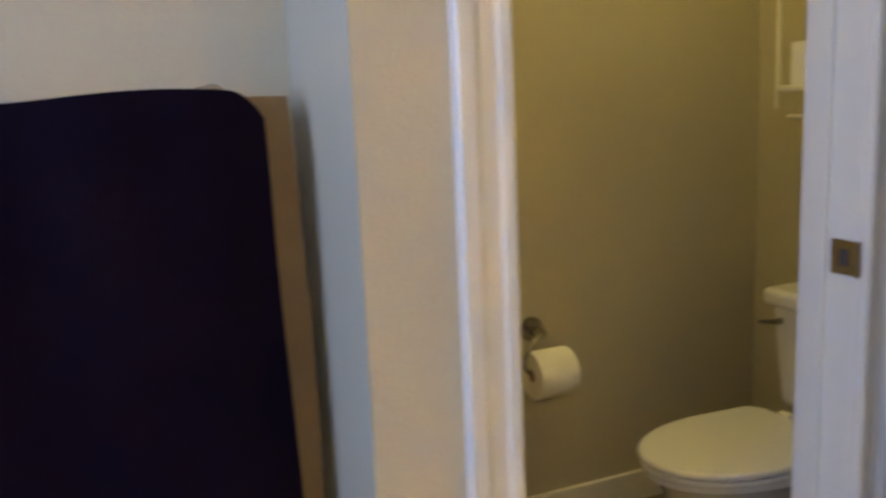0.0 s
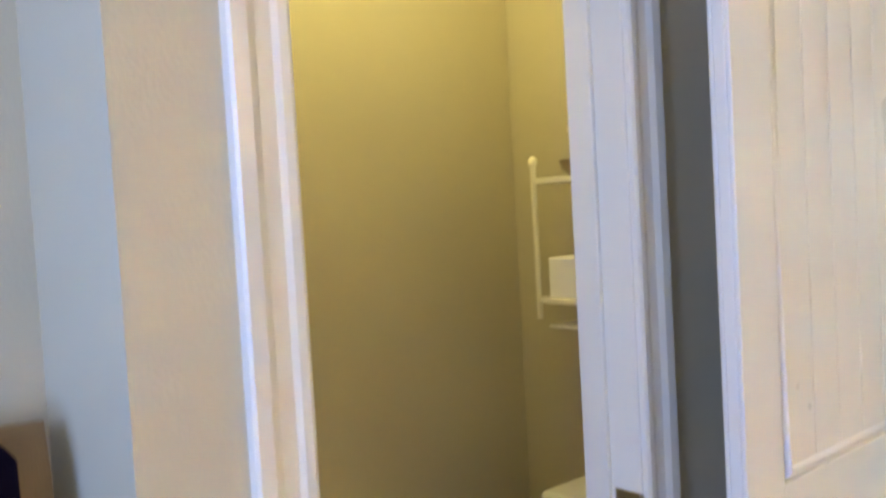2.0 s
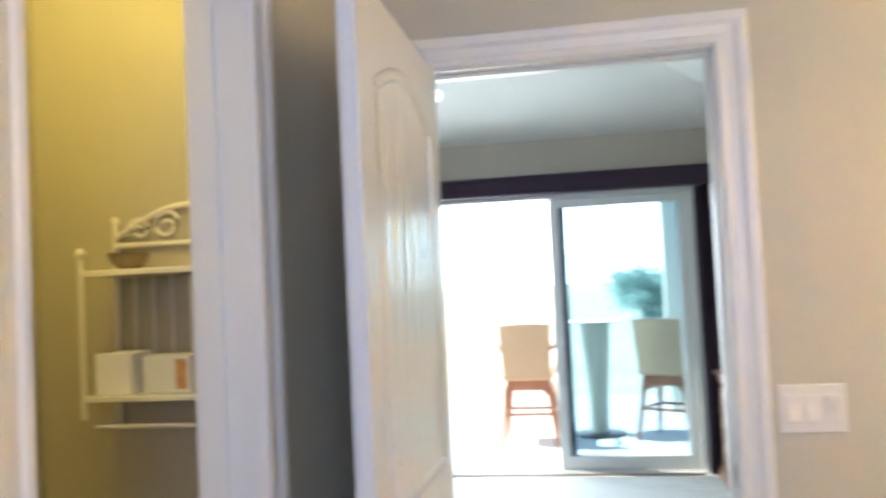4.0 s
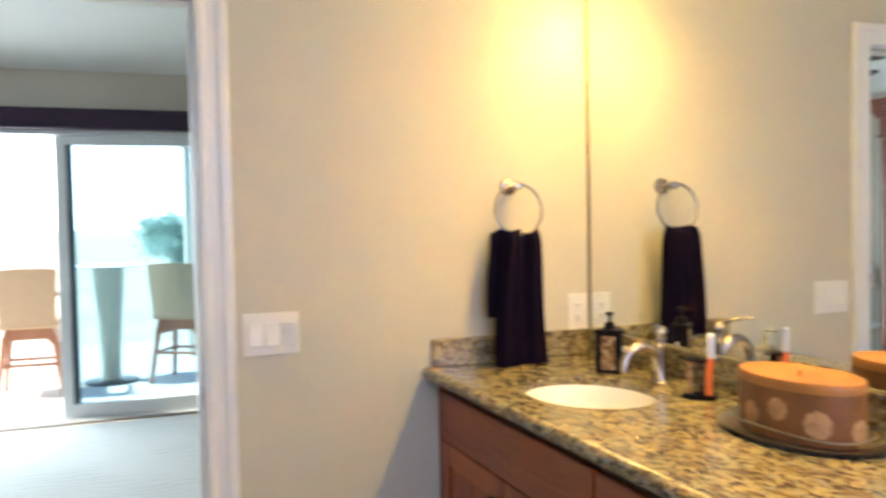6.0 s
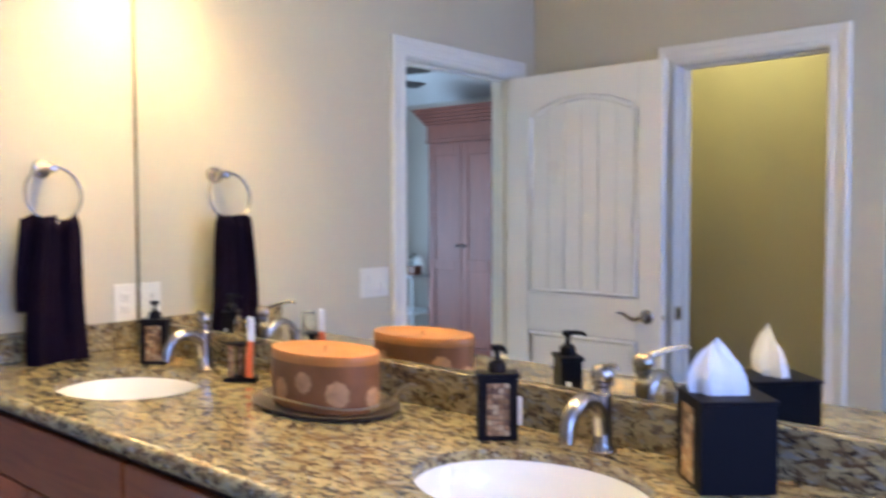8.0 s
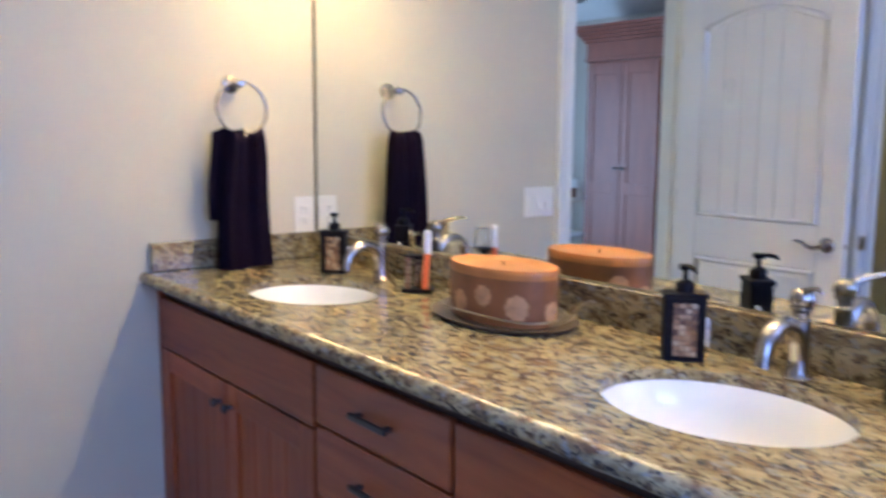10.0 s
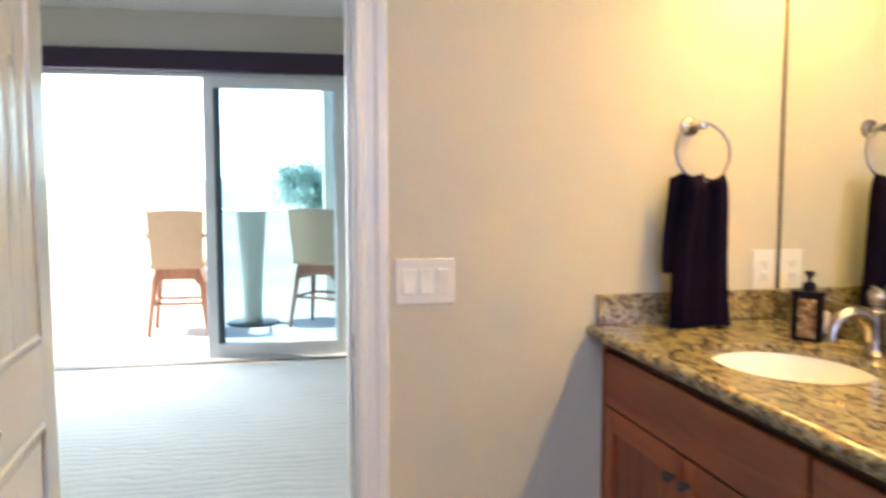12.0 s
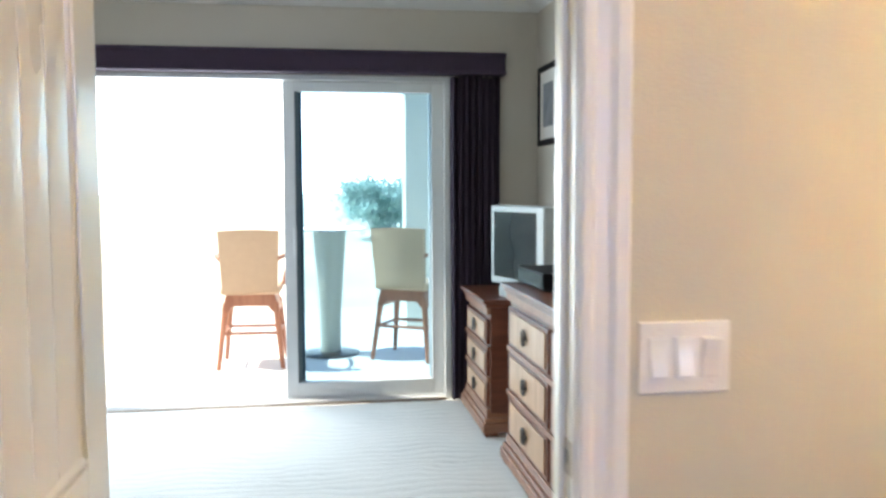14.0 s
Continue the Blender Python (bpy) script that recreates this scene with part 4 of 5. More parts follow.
# towels
def cloth(w0, w1, h, thick, folds, seed, steps=36, rows=30, flare=1.0, wave=0.006, droop=0.0, notch=0.0):
    """A folded towel hanging from z = 0 down to -h, w0 wide above and w1 below, faces along y."""
    bm = bmesh.new()
    rng = random.Random(seed)
    ph = [rng.uniform(0, 6.28) for _ in range(4)]
    f, b = {}, {}
    for j in range(rows + 1):
        v = j / rows
        w = w0 + (w1 - w0) * v ** flare
        amp = wave * (1.35 - 0.6 * v)
        for i in range(steps + 1):
            u = i / steps
            x = (u - 0.5) * w + 0.004 * math.sin(5 * v + ph[0])
            y = amp * math.sin(folds * math.pi * u + ph[1] + 0.8 * v) + 0.5 * amp * math.sin(2.3 * folds * math.pi * u + ph[2])
            edge = min(1.0, 8 * min(u, 1 - u) + 0.15) ** 0.5
            top = min(1.0, 12 * v + 0.3)
            z = -h * v + (0.005 * math.sin(6 * u + ph[3]) if 0 < j else 0.006 * math.sin(9 * u + ph[3]))
            z -= droop * max(0.0, (abs(2 * u - 1) - 0.86) / 0.14) ** 2 * (1 - v)
            z -= notch * math.exp(-((u - 0.55) / 0.24) ** 2) * (1 - v) ** 4
            f[i, j] = bm.verts.new((x, y - thick / 2 * edge * top, z))
            b[i, j] = bm.verts.new((x, y + thick / 2 * edge * top, z))
    for j in range(rows):
        for i in range(steps):
            bm.faces.new((f[i, j], f[i + 1, j], f[i + 1, j + 1], f[i, j + 1]))
            bm.faces.new((b[i + 1, j], b[i, j], b[i, j + 1], b[i + 1, j + 1]))
    for j in range(rows):
        bm.faces.new((f[0, j], f[0, j + 1], b[0, j + 1], b[0, j]))
        bm.faces.new((f[steps, j + 1], f[steps, j], b[steps, j], b[steps, j + 1]))
    for i in range(steps):
        bm.faces.new((f[i, 0], b[i, 0], b[i + 1, 0], f[i + 1, 0]))
        bm.faces.new((f[i + 1, rows], b[i + 1, rows], b[i, rows], f[i, rows]))
    return bm


tr = thing("towel_ring", "polished nickel towel ring on the beige wall", "towel ring", pose(1.432, 0, 1.470))
rz = lathe([(0.0, 0.084), (0.011, 0.082), (0.014, 0.074), (0.011, 0.060), (0.010, 0.030), (0.014, 0.014), (0.026, 0.010), (0.028, 0.0)], 24)
bmesh.ops.rotate(rz, verts=rz.verts, matrix=Matrix.Rotation(radians(90), 3, "X"))
part("mount", rz, M_CHROME, tr, smooth=True)
RR = 0.079
part("ring", tube([(-0.004 + RR * math.sin(a), -0.086 + 0.010 * math.cos(a), -0.074 + RR * math.cos(a)) for a in [2 * math.pi * k / 48 for k in range(48)]], 0.0045, 10, closed=True), M_CHROME, tr, smooth=True)
tw = thing("hand_towel", "dark aubergine hand towel folded through the ring", "towel", pose(1.424, -0.099, 1.338))
part("cloth", cloth(0.112, 0.176, 0.414, 0.048, 3, 3, wave=0.009, flare=0.6, notch=0.014), M_TOWEL, tw, smooth=True)
tw2 = cloth(0.10, 0.12, 0.26, 0.020, 3, 8, wave=0.006)
bmesh.ops.translate(tw2, verts=tw2.verts, vec=(-0.040, 0.022, -0.004))
part("back_fold", tw2, M_TOWEL, tw, smooth=True)

BAR_X, BAR_Z = -0.675, 1.166
bar = thing("towel_bar", "polished brass towel bar on the wall", "towel bar", pose(BAR_X, 0, BAR_Z))
part("rod", tube([(0, -2.54, 0), (0, -1.72, 0)], 0.009, 12), M_BRASS, bar, smooth=True)
for y in (-2.50, -1.765):
    part("bracket", tube([(0.028, y, 0.020), (0.0, y, 0.020), (-0.05, y, 0.016), (XG - BAR_X + 0.001, y, 0.014)], [0.012, 0.019, 0.012, 0.024], 14), M_BRASS, bar, smooth=True)
TB = pose(BAR_X, -1.990, BAR_Z + 0.013, 0, 0, -90)
bt = thing("bath_towel", "beige bath towel hanging over the towel bar", "towel", TB)
c = cloth(0.66, 0.69, 0.95, 0.050, 3, 12, 44, 30, wave=0.003)
part("cloth", c, M_TOWEL_BEIGE, bt, smooth=True)
bt2 = thing("bath_towel", "dark aubergine bath towel over the beige one", "towel", pose(BAR_X + 0.052, -2.022, BAR_Z + 0.026, 0, 0, -90))
part("cloth", cloth(0.64, 0.665, 0.93, 0.040, 4, 14, 60, 30, wave=0.004, droop=0.035), M_TOWEL, bt2, smooth=True)

# vanity lights
# only the first fixture is known; the second is added for its light
for k, sy in enumerate(LAMP_Y):
    vl = thing("vanity_light", "three-lamp nickel vanity light with frosted bell shades", "wall lamp", pose(XM, sy, 2.25), group="vanity lights")
    part("backplate", boxes((-0.022, -0.42, -0.05, -0.001, 0.42, 0.05)), M_CHROME, vl, bevel=0.004)
    for dy in (0.365, 0.0, -0.365):
        part("arm", tube([(-0.02, dy, 0), (-0.06, dy, 0.02), (-0.080, dy, 0.0), (-0.081, dy, -0.03)], 0.008, 8), M_CHROME, vl, smooth=True)
        sh = lathe([(0.024, -0.03), (0.034, -0.045), (0.044, -0.09), (0.062, -0.150), (0.060, -0.150), (0.041, -0.088), (0.031, -0.046), (0.022, -0.033)], 24, at=(-0.081, dy, 0))
        part("shade", sh, M_SHADE, vl, "glowing frosted glass shade", smooth=True)

# ---- toilet closet ----
to = thing("toilet", "white two-piece toilet with closed lid against the closet wall", "toilet", pose(-0.940, -0.131, 0) @ Matrix.Diagonal((0.90, 0.91, 0.935, 1)))
tk_ = boxes((-0.200, -0.205, 0.350, 0.200, -0.012, 0.650))
for v in tk_.verts:
    if v.co.z < 0.4:
        v.co.x *= 0.86
        v.co.y = min(v.co.y, -0.012) if v.co.y > -0.1 else -0.185
part("tank", tk_, M_CERAMIC, to, bevel=0.028, segments=4)
part("tank_lid", boxes((-0.214, -0.224, 0.642, 0.214, -0.006, 0.694)), M_CERAMIC, to, bevel=0.020, segments=4)
part("flush_lever", tube([(-0.150, -0.205, 0.605), (-0.150, -0.226, 0.605), (-0.165, -0.232, 0.603), (-0.205, -0.232, 0.595)], [0.010, 0.008, 0.006, 0.005], 10), M_CHROME, to, "chrome flush lever", smooth=True)


def seat_outline(w, y0, y1, n=40):
    """An egg-shaped outline: straight behind, rounded in front."""
    pts = []
    mid = y0 - (y0 - y1) * 0.42
    for k in range(n + 1):
        a = math.pi * k / n
        pts.append((w * math.cos(a), mid - (mid - y1) * math.sin(a) ** 0.92))
    pts += [(-w * 0.93, y0 - 0.03), (-w * 0.72, y0), (w * 0.72, y0), (w * 0.93, y0 - 0.03)]
    return pts


bm = bmesh.new()
rings = []
for s, z, dy in ((0.60, 0.0, 0.10), (0.58, 0.03, 0.10), (0.50, 0.14, 0.11), (0.62, 0.21, 0.07), (0.88, 0.30, 0.02), (0.98, 0.312, 0.0), (0.99, 0.331, 0.0)):
    rings.append([bm.verts.new((x * s, -0.22 + (y + 0.22) * (0.62 + 0.38 * s) + dy * 0.0, z)) for x, y in seat_outline(0.185, -0.215, -0.763)])
for a, b in zip(rings, rings[1:]):
    for k in range(len(a)):
        j = (k + 1) % len(a)
        bm.faces.new((a[k], a[j], b[j], b[k]))
bm.faces.new(rings[0])
bm.faces.new(rings[-1])
part("bowl", bm, M_CERAMIC, to, smooth=True)
part("seat", prism(seat_outline(0.188, -0.275, -0.773), "z", 0.332, 0.346), M_CERAMIC, to, bevel=0.006, segments=3)
part("seat_lid", prism(seat_outline(0.190, -0.270, -0.778), "z", 0.3485, 0.369), M_CERAMIC, to, bevel=0.009, segments=4)
for s in (-1, 1):
    part("lid_hinge", boxes((s * 0.07 - 0.02, -0.272, 0.331, s * 0.07 + 0.02, -0.245, 0.372)), M_CERAMIC, to, bevel=0.005)

ph = thing("paper_holder", "polished nickel toilet paper holder on the closet wall", "paper holder", pose(-1.365, -0.897, 0.562))
pz = lathe([(0.0, 0.062), (0.014, 0.060), (0.016, 0.046), (0.012, 0.034), (0.016, 0.014), (0.030, 0.010), (0.033, 0.0)], 24)
bmesh.ops.rotate(pz, verts=pz.verts, matrix=Matrix.Rotation(radians(90), 3, "Y"))
part("mount", pz, M_CHROME, ph, smooth=True)
part("arm", tube([(0.056, 0.0, 0.0), (0.070, -0.030, -0.012), (0.078, -0.062, -0.045), (0.078, -0.064, -0.075), (0.078, -0.055, -0.088), (0.078, 0.085, -0.088)], 0.005, 10), M_CHROME, ph, smooth=True)
pr = thing("toilet_paper", "fresh white toilet paper roll on its holder", "toilet paper", pose(-1.287, -0.899, 0.477))
rl = lathe([(0.018, -0.055), (0.061, -0.055), (0.063, -0.051), (0.063, 0.051), (0.061, 0.055), (0.018, 0.055), (0.018, -0.055)], 36)
bmesh.ops.rotate(rl, verts=rl.verts, matrix=Matrix.Rotation(radians(90), 3, "X"))
bmesh.ops.translate(rl, verts=rl.verts, vec=(0, 0.012, -0.016))
part("roll", rl, M_PAPER, pr, smooth=True)
ct = lathe([(0.0178, -0.051), (0.0178, 0.051), (0.0168, 0.051), (0.0168, -0.051), (0.0178, -0.051)], 24)
bmesh.ops.rotate(ct, verts=ct.verts, matrix=Matrix.Rotation(radians(90), 3, "X"))
bmesh.ops.translate(ct, verts=ct.verts, vec=(0, 0.012, -0.016))
part("core", ct, M_OAK, pr, "brown cardboard core")

# wall shelf over the toilet: x from the closet's far side, two boards, scrolled crest
SHW, SHD = 0.44, 0.18
shf = thing("wall_shelf", "white scrolled two-tier wall shelf above the toilet", "wall shelf", pose(-1.120, -0.130, 1.160) @ Matrix.Scale(0.975, 4))
for x in (0.0, SHW):
    part("front_post", tube([(x, -SHD, -0.050), (x, -SHD, 0.365)], 0.008, 10), M_WHITE, shf)
    part("back_post", tube([(x, -0.012, -0.10), (x, -0.012, 0.46)], 0.008, 10), M_WHITE, shf)
    part("finial", lathe([(0.008, 0.365), (0.013, 0.372), (0.012, 0.384), (0.005, 0.392), (0.0, 0.393)], 14, at=(x, -SHD, 0)), M_WHITE, shf, smooth=True)
    part("finial", lathe([(0.008, 0.46), (0.013, 0.467), (0.012, 0.479), (0.005, 0.487), (0.0, 0.488)], 14, at=(x, -0.012, 0)), M_WHITE, shf, smooth=True)
for z in (0.0, 0.325):
    part("board", boxes((-0.006, -SHD - 0.004, z - 0.008, SHW + 0.006, -0.004, z + 0.008)), M_WHITE, shf, bevel=0.003)
part("towel_rail", tube([(0, -0.012, -0.08), (0, -SHD + 0.06, -0.078), (0.02, -SHD + 0.02, -0.072), (SHW - 0.02, -SHD + 0.02, -0.072), (SHW, -SHD + 0.06, -0.078), (SHW, -0.012, -0.08)], 0.006, 8), M_WHITE, shf, smooth=True)
part("crest_arch", tube([(SHW * k / 24, -0.012, 0.425 + 0.085 * math.sin(math.pi * k / 24)) for k in range(25)], 0.008, 8), M_WHITE, shf, smooth=True)
part("crest_rail", tube([(0, -0.012, 0.405), (SHW, -0.012, 0.405)], 0.007, 8), M_WHITE, shf)


def scroll(cx, cz, r, turn, flip):
    pts = []
    for k in range(30):
        a = turn + flip * 0.33 * k
        q = r * (1 - k / 34)
        pts.append((cx + q * math.cos(a), -0.012, cz + q * math.sin(a)))
    return tube(pts, 0.0055, 8)


for cx, cz, r, turn, flip in ((0.075, 0.447, 0.036, 3.6, -1), (0.155, 0.455, 0.042, 0.4, 1), (0.285, 0.455, 0.042, 2.7, -1), (0.365, 0.447, 0.036, -0.5, 1)):
    part("scroll", scroll(cx, cz, r, turn, flip), M_WHITE, shf, smooth=True)
for k in range(1, 8):
    part("back_spindle", tube([(SHW * k / 8, -0.012, 0.0), (SHW * k / 8, -0.012, 0.325)], 0.004, 6), M_WHITE, shf)
bx = thing("tissue_carton", "white tissue carton on the lower shelf", "carton", pose(-1.055, -0.230, 1.168))
part("carton", boxes((-0.045, -0.055, 0, 0.055, 0.055, 0.105)), M_TISSUE, bx, bevel=0.003)
bx2 = thing("tissue_carton", "grey and yellow carton on the lower shelf", "carton", pose(-0.905, -0.225, 1.168))
part("carton", boxes((-0.07, -0.05, 0, 0.06, 0.05, 0.095)), M_MAT, bx2, bevel=0.003)
part("stripe", boxes((0.02, -0.0508, 0.01, 0.05, -0.0500, 0.085)), M_FLOWER, bx2, "yellow printed stripe")
bo = thing("bowl", "small dark metal bowl on the upper shelf", "bowl", pose(-1.035, -0.22, 1.485))
part("shell", lathe([(0.0, 0.0), (0.025, 0.0), (0.045, 0.022), (0.052, 0.044), (0.049, 0.044), (0.042, 0.023), (0.022, 0.004), (0.0, 0.004)], 24), M_PEWTER, bo, smooth=True)
cl = thing("ceiling_light", "round frosted ceiling light in the toilet closet", "ceiling lamp", pose(-0.95, -0.85, H))
part("rim", lathe([(0.155, 0.0), (0.160, -0.012), (0.150, -0.022), (0.140, -0.022), (0.140, 0.0)], 36), M_CHROME, cl, smooth=True)
part("ceiling_socket", lathe([(0.0, -0.06), (0.02, -0.06), (0.024, -0.001)], 16), M_WHITE, cl, smooth=True)

# bath window behind the walker
wi = thing("window_1", "white framed obscured bathroom window", "window", kind="structure")
part("window_frame", boxes((0.0, -4.20, 1.05, 0.05, -4.12, 2.15), (1.05, -4.20, 1.05, 1.10, -4.12, 2.15), (0.05, -4.20, 1.05, 1.05, -4.12, 1.10), (0.05, -4.20, 2.10, 1.05, -4.12, 2.15)), M_ALU, wi, bevel=0.003)
p = part("pane", boxes((0.05, -4.165, 1.10, 1.05, -4.155, 2.10)), M_CLEAR, wi)
p.visible_shadow = False

# ---- bedroom ----
# sliding terrace door: fixed frame, two stacked panels to one side, the rest open
sd = thing("door_2", "white aluminium sliding terrace door, half open", "sliding door", kind="structure")
FY0, FY1 = 3.90, 4.03
part("door_frame", boxes((SX1 - 0.04, FY0, 0, SX1, FY1, SZ), (SX0, FY0, 0, SX0 + 0.04, FY1, SZ), (SX0 + 0.04, FY0, SZ - 0.03, SX1 - 0.04, FY1, SZ)), M_ALU, sd, bevel=0.003)
tk = boxes((SX0 + 0.04, FY0 - 0.005, 0.0, SX1 - 0.04, FY1, 0.018))
for y in (3.925, 3.965, 4.005):
    box(tk, SX0 + 0.04, y - 0.004, 0.018, SX1 - 0.04, y + 0.004, 0.030)
part("track", tk, M_ALU, sd)
# added strip that draws the shaded line between carpet and track
part("edge_shade_strip", boxes((SX0 + 0.04, FY0 - 0.030, 0.0, SX1 - 0.04, FY0 - 0.006, 0.013)), M_PEWTER, sd, "dull grey strip added as the dark line before the track", bevel=0.003)


def sliding_panel(x0, x1, y, label=""):
    z0, z1, s = 0.031, SZ - 0.033, 0.072
    f = part("panel_frame", boxes((x0, y - 0.017, z0, x0 + s, y + 0.017, z1), (x1 - s, y - 0.017, z0, x1, y + 0.017, z1), (x0 + s, y - 0.017, z0, x1 - s, y + 0.017, z0 + 0.095), (x0 + s, y - 0.017, z1 - 0.06, x1 - s, y + 0.017, z1)), M_ALU, sd, label, bevel=0.003)
    part("seal", boxes((x0 + s, y - 0.009, z0 + 0.095, x0 + s + 0.024, y + 0.009, z1 - 0.06)), M_SEAL, f)
    g = part("pane", boxes((x0 + s + 0.024, y - 0.003, z0 + 0.095, x1 - s, y + 0.003, z1 - 0.06)), M_PANE, f)
    g.visible_shadow = False
    return f


sliding_panel(-0.130, 0.862, 3.965, "fixed white aluminium panel")
pf = sliding_panel(-0.110, 0.850, 4.005, "screen-side white panel")
part("pull_handle", boxes((-0.075, 3.925, 0.92, -0.055, 3.948, 1.10), (-0.075, 3.944, 0.93, -0.055, 3.952, 0.95), (-0.075, 3.944, 1.07, -0.055, 3.952, 1.09)), M_ALU, sd, bevel=0.004)
part("lock", boxes((-0.062, 3.940, 1.02, -0.045, 3.952, 1.09)), M_SEAL, sd, bevel=0.002)
sliding_panel(-2.060, -1.40, 3.965, "fixed white aluminium panel")

va = thing("valance", "dark plum fabric pelmet above the terrace door", "pelmet", pose(0, 3.80, 2.034))
part("board", boxes((-2.3, -0.002, 0.0, 1.235, 0.098, 0.138)), M_CURTAIN, va, bevel=0.008)
for z in (0.012, 0.120):
    part("welt", boxes((-2.302, -0.008, z - 0.012, 1.237, 0.001, z + 0.012)), M_CURTAIN, va, bevel=0.006)
cu = thing("curtain", "dark plum pleated curtain drawn aside to the floor", "curtain", pose(1.052, 3.845, 2.03))
cb = cloth(0.31, 0.31, 2.015, 0.012, 15, 30, 90, 16, wave=0.020)
part("cloth", cb, M_CURTAIN, cu, smooth=True)
part("tieback_knob", lathe([(0.0, 0.0), (0.012, 0.004), (0.012, 0.016), (0.0, 0.02)], 14, at=(-0.150, -0.05, -0.93)), M_BRONZE, cu, smooth=True)


# dressers: front faces -x, built with local x along the wall (towards -y in the room)
def ring_pull(bm, x, z):
    """A round bail on a pierced rose; faces -y."""
    tube([(x + 0.033 * math.cos(a), -0.010, z + 0.033 * math.sin(a)) for a in [2 * math.pi * k / 20 for k in range(20)]], 0.005, 6, bm, closed=True)
    tube([(x + 0.016 * math.sin(a), -0.013, z - 0.010 + 0.024 * math.cos(a)) for a in [2 * math.pi * k / 16 for k in range(16)]], 0.0045, 6, bm, closed=True)
    box(bm, x - 0.006, -0.013, z + 0.004, x + 0.006, 0.0, z + 0.018)
    box(bm, x - 0.034, -0.008, z - 0.005, x - 0.024, 0.0, z + 0.005)
    box(bm, x + 0.024, -0.008, z - 0.005, x + 0.034, 0.0, z + 0.005)
    return bm


def dresser(name, label, m, width, height, depth, cols, group):
    """Plinth with ogee steps, framed drawer fronts with mouldings, dark top; its front is y = 0, depth towards +y."""
    d = thing(name, label, "dresser", m, group)
    part("carcass", boxes((0, 0.012, 0.11, width, depth, height - 0.03)), M_OAK_DARK, d, bevel=0.003)
    pl = boxes((-0.030, -0.035, 0.02, width + 0.030, depth, 0.075), (-0.020, -0.024, 0.075, width + 0.020, depth, 0.100), (-0.010, -0.012, 0.100, width + 0.010, depth, 0.125))
    part("plinth", pl, M_OAK_MID, d, "stepped brown oak plinth", bevel=0.008, segments=3)
    for x in (-0.02, width - 0.04):
        part("foot", boxes((x, -0.025, 0.0, x + 0.06, 0.05, 0.0195)), M_OAK_DARK, d, bevel=0.004)
    tp = boxes((-0.030, -0.036, height - 0.022, width + 0.030, depth, height), (-0.016, -0.020, height - 0.045, width + 0.016, depth, height - 0.022))
    part("top", tp, M_OAK_DARK, d, "dark polished top with moulded edge", bevel=0.007, segments=3)
    part("top_moulding", boxes((-0.006, -0.010, height - 0.085, width + 0.006, 0.012, height - 0.045)), M_OAK_MID, d, bevel=0.006)
    z0, z1 = 0.135, height - 0.095
    hh = (z1 - z0) / 3
    cw = (width - 0.02) / cols
    for k in range(3):
        part("rail_moulding", boxes((0.0, -0.010, z0 + k * hh - 0.014, width, 0.012, z0 + k * hh + 0.012)), M_OAK_MID, d, bevel=0.005)
        for c in range(cols):
            x = 0.01 + c * cw
            fr = part("drawer", boxes((x + 0.020, -0.006, z0 + k * hh + 0.018, x + cw - 0.020, 0.012, z0 + (k + 1) * hh - 0.018)), M_OAK_DARK, d, bevel=0.003)
            part("raised_field", boxes((x + 0.070, -0.014, z0 + k * hh + 0.036, x + cw - 0.050, -0.006, z0 + (k + 1) * hh - 0.034)), M_OAK, fr, "honey oak raised field", bevel=0.006)
            b = ring_pull(bmesh.new(), x + cw / 2 + 0.01, z0 + (k + 0.5) * hh)
            bmesh.ops.translate(b, verts=b.verts, vec=(0, -0.014, 0))
            part("ring_pull", b, M_BRONZE, fr, "dark iron ring pull", smooth=True)
    return d


dresser("dresser", "carved oak chest of three drawers beside the curtain", pose(0.975, 3.72, 0, 0, 0, -90), 0.66, 0.745, 0.46, 1, "bedroom dressers")
dresser("dresser", "long carved oak dresser with iron ring pulls", pose(0.985, 2.63, 0, 0, 0, -90), 1.50, 0.885, 0.46, 2, "bedroom dressers")
tv = thing("television", "grey flat television on the drawer chest", "television", pose(1.15, 3.10, 0.745, 0, 0, -74))
part("case", boxes((-0.29, -0.02, 0.06, 0.29, 0.09, 0.50)), M_TV, tv, bevel=0.012)
part("screen", boxes((-0.250, -0.0225, 0.10, 0.215, -0.019, 0.465)), M_SCREEN, tv, "dark glass screen", bevel=0.001)
part("stand", boxes((-0.12, -0.06, 0.0, 0.12, 0.10, 0.060)), M_TV, tv, bevel=0.006)
rc = thing("media_box", "black media player on the long dresser", "media player", pose(1.15, 2.40, 0.885, 0, 0, -88))
part("case", boxes((-0.20, -0.12, 0.006, 0.20, 0.12, 0.085)), M_BLACK, rc, bevel=0.005)
part("front_panel", boxes((-0.19, -0.1215, 0.016, 0.19, -0.119, 0.076)), M_SCREEN, rc)
for x in (-0.16, 0.16):
    part("foot", boxes((x - 0.015, -0.1, 0, x + 0.015, -0.07, 0.0065)), M_BLACK, rc)
pc = thing("picture", "small print in a dark frame on the bedroom wall", "picture", pose(BX1, 3.60, 1.84))
part("picture_frame", boxes((-0.022, -0.22, -0.24, 0, -0.185, 0.24), (-0.022, 0.185, -0.24, 0, 0.22, 0.24), (-0.022, -0.185, -0.24, 0, 0.185, -0.205), (-0.022, -0.185, 0.205, 0, 0.185, 0.24)), M_BLACK, pc, bevel=0.004)
part("mount", boxes((-0.012, -0.186, -0.206, -0.002, 0.186, 0.206)), M_MAT, pc, "white card mount")
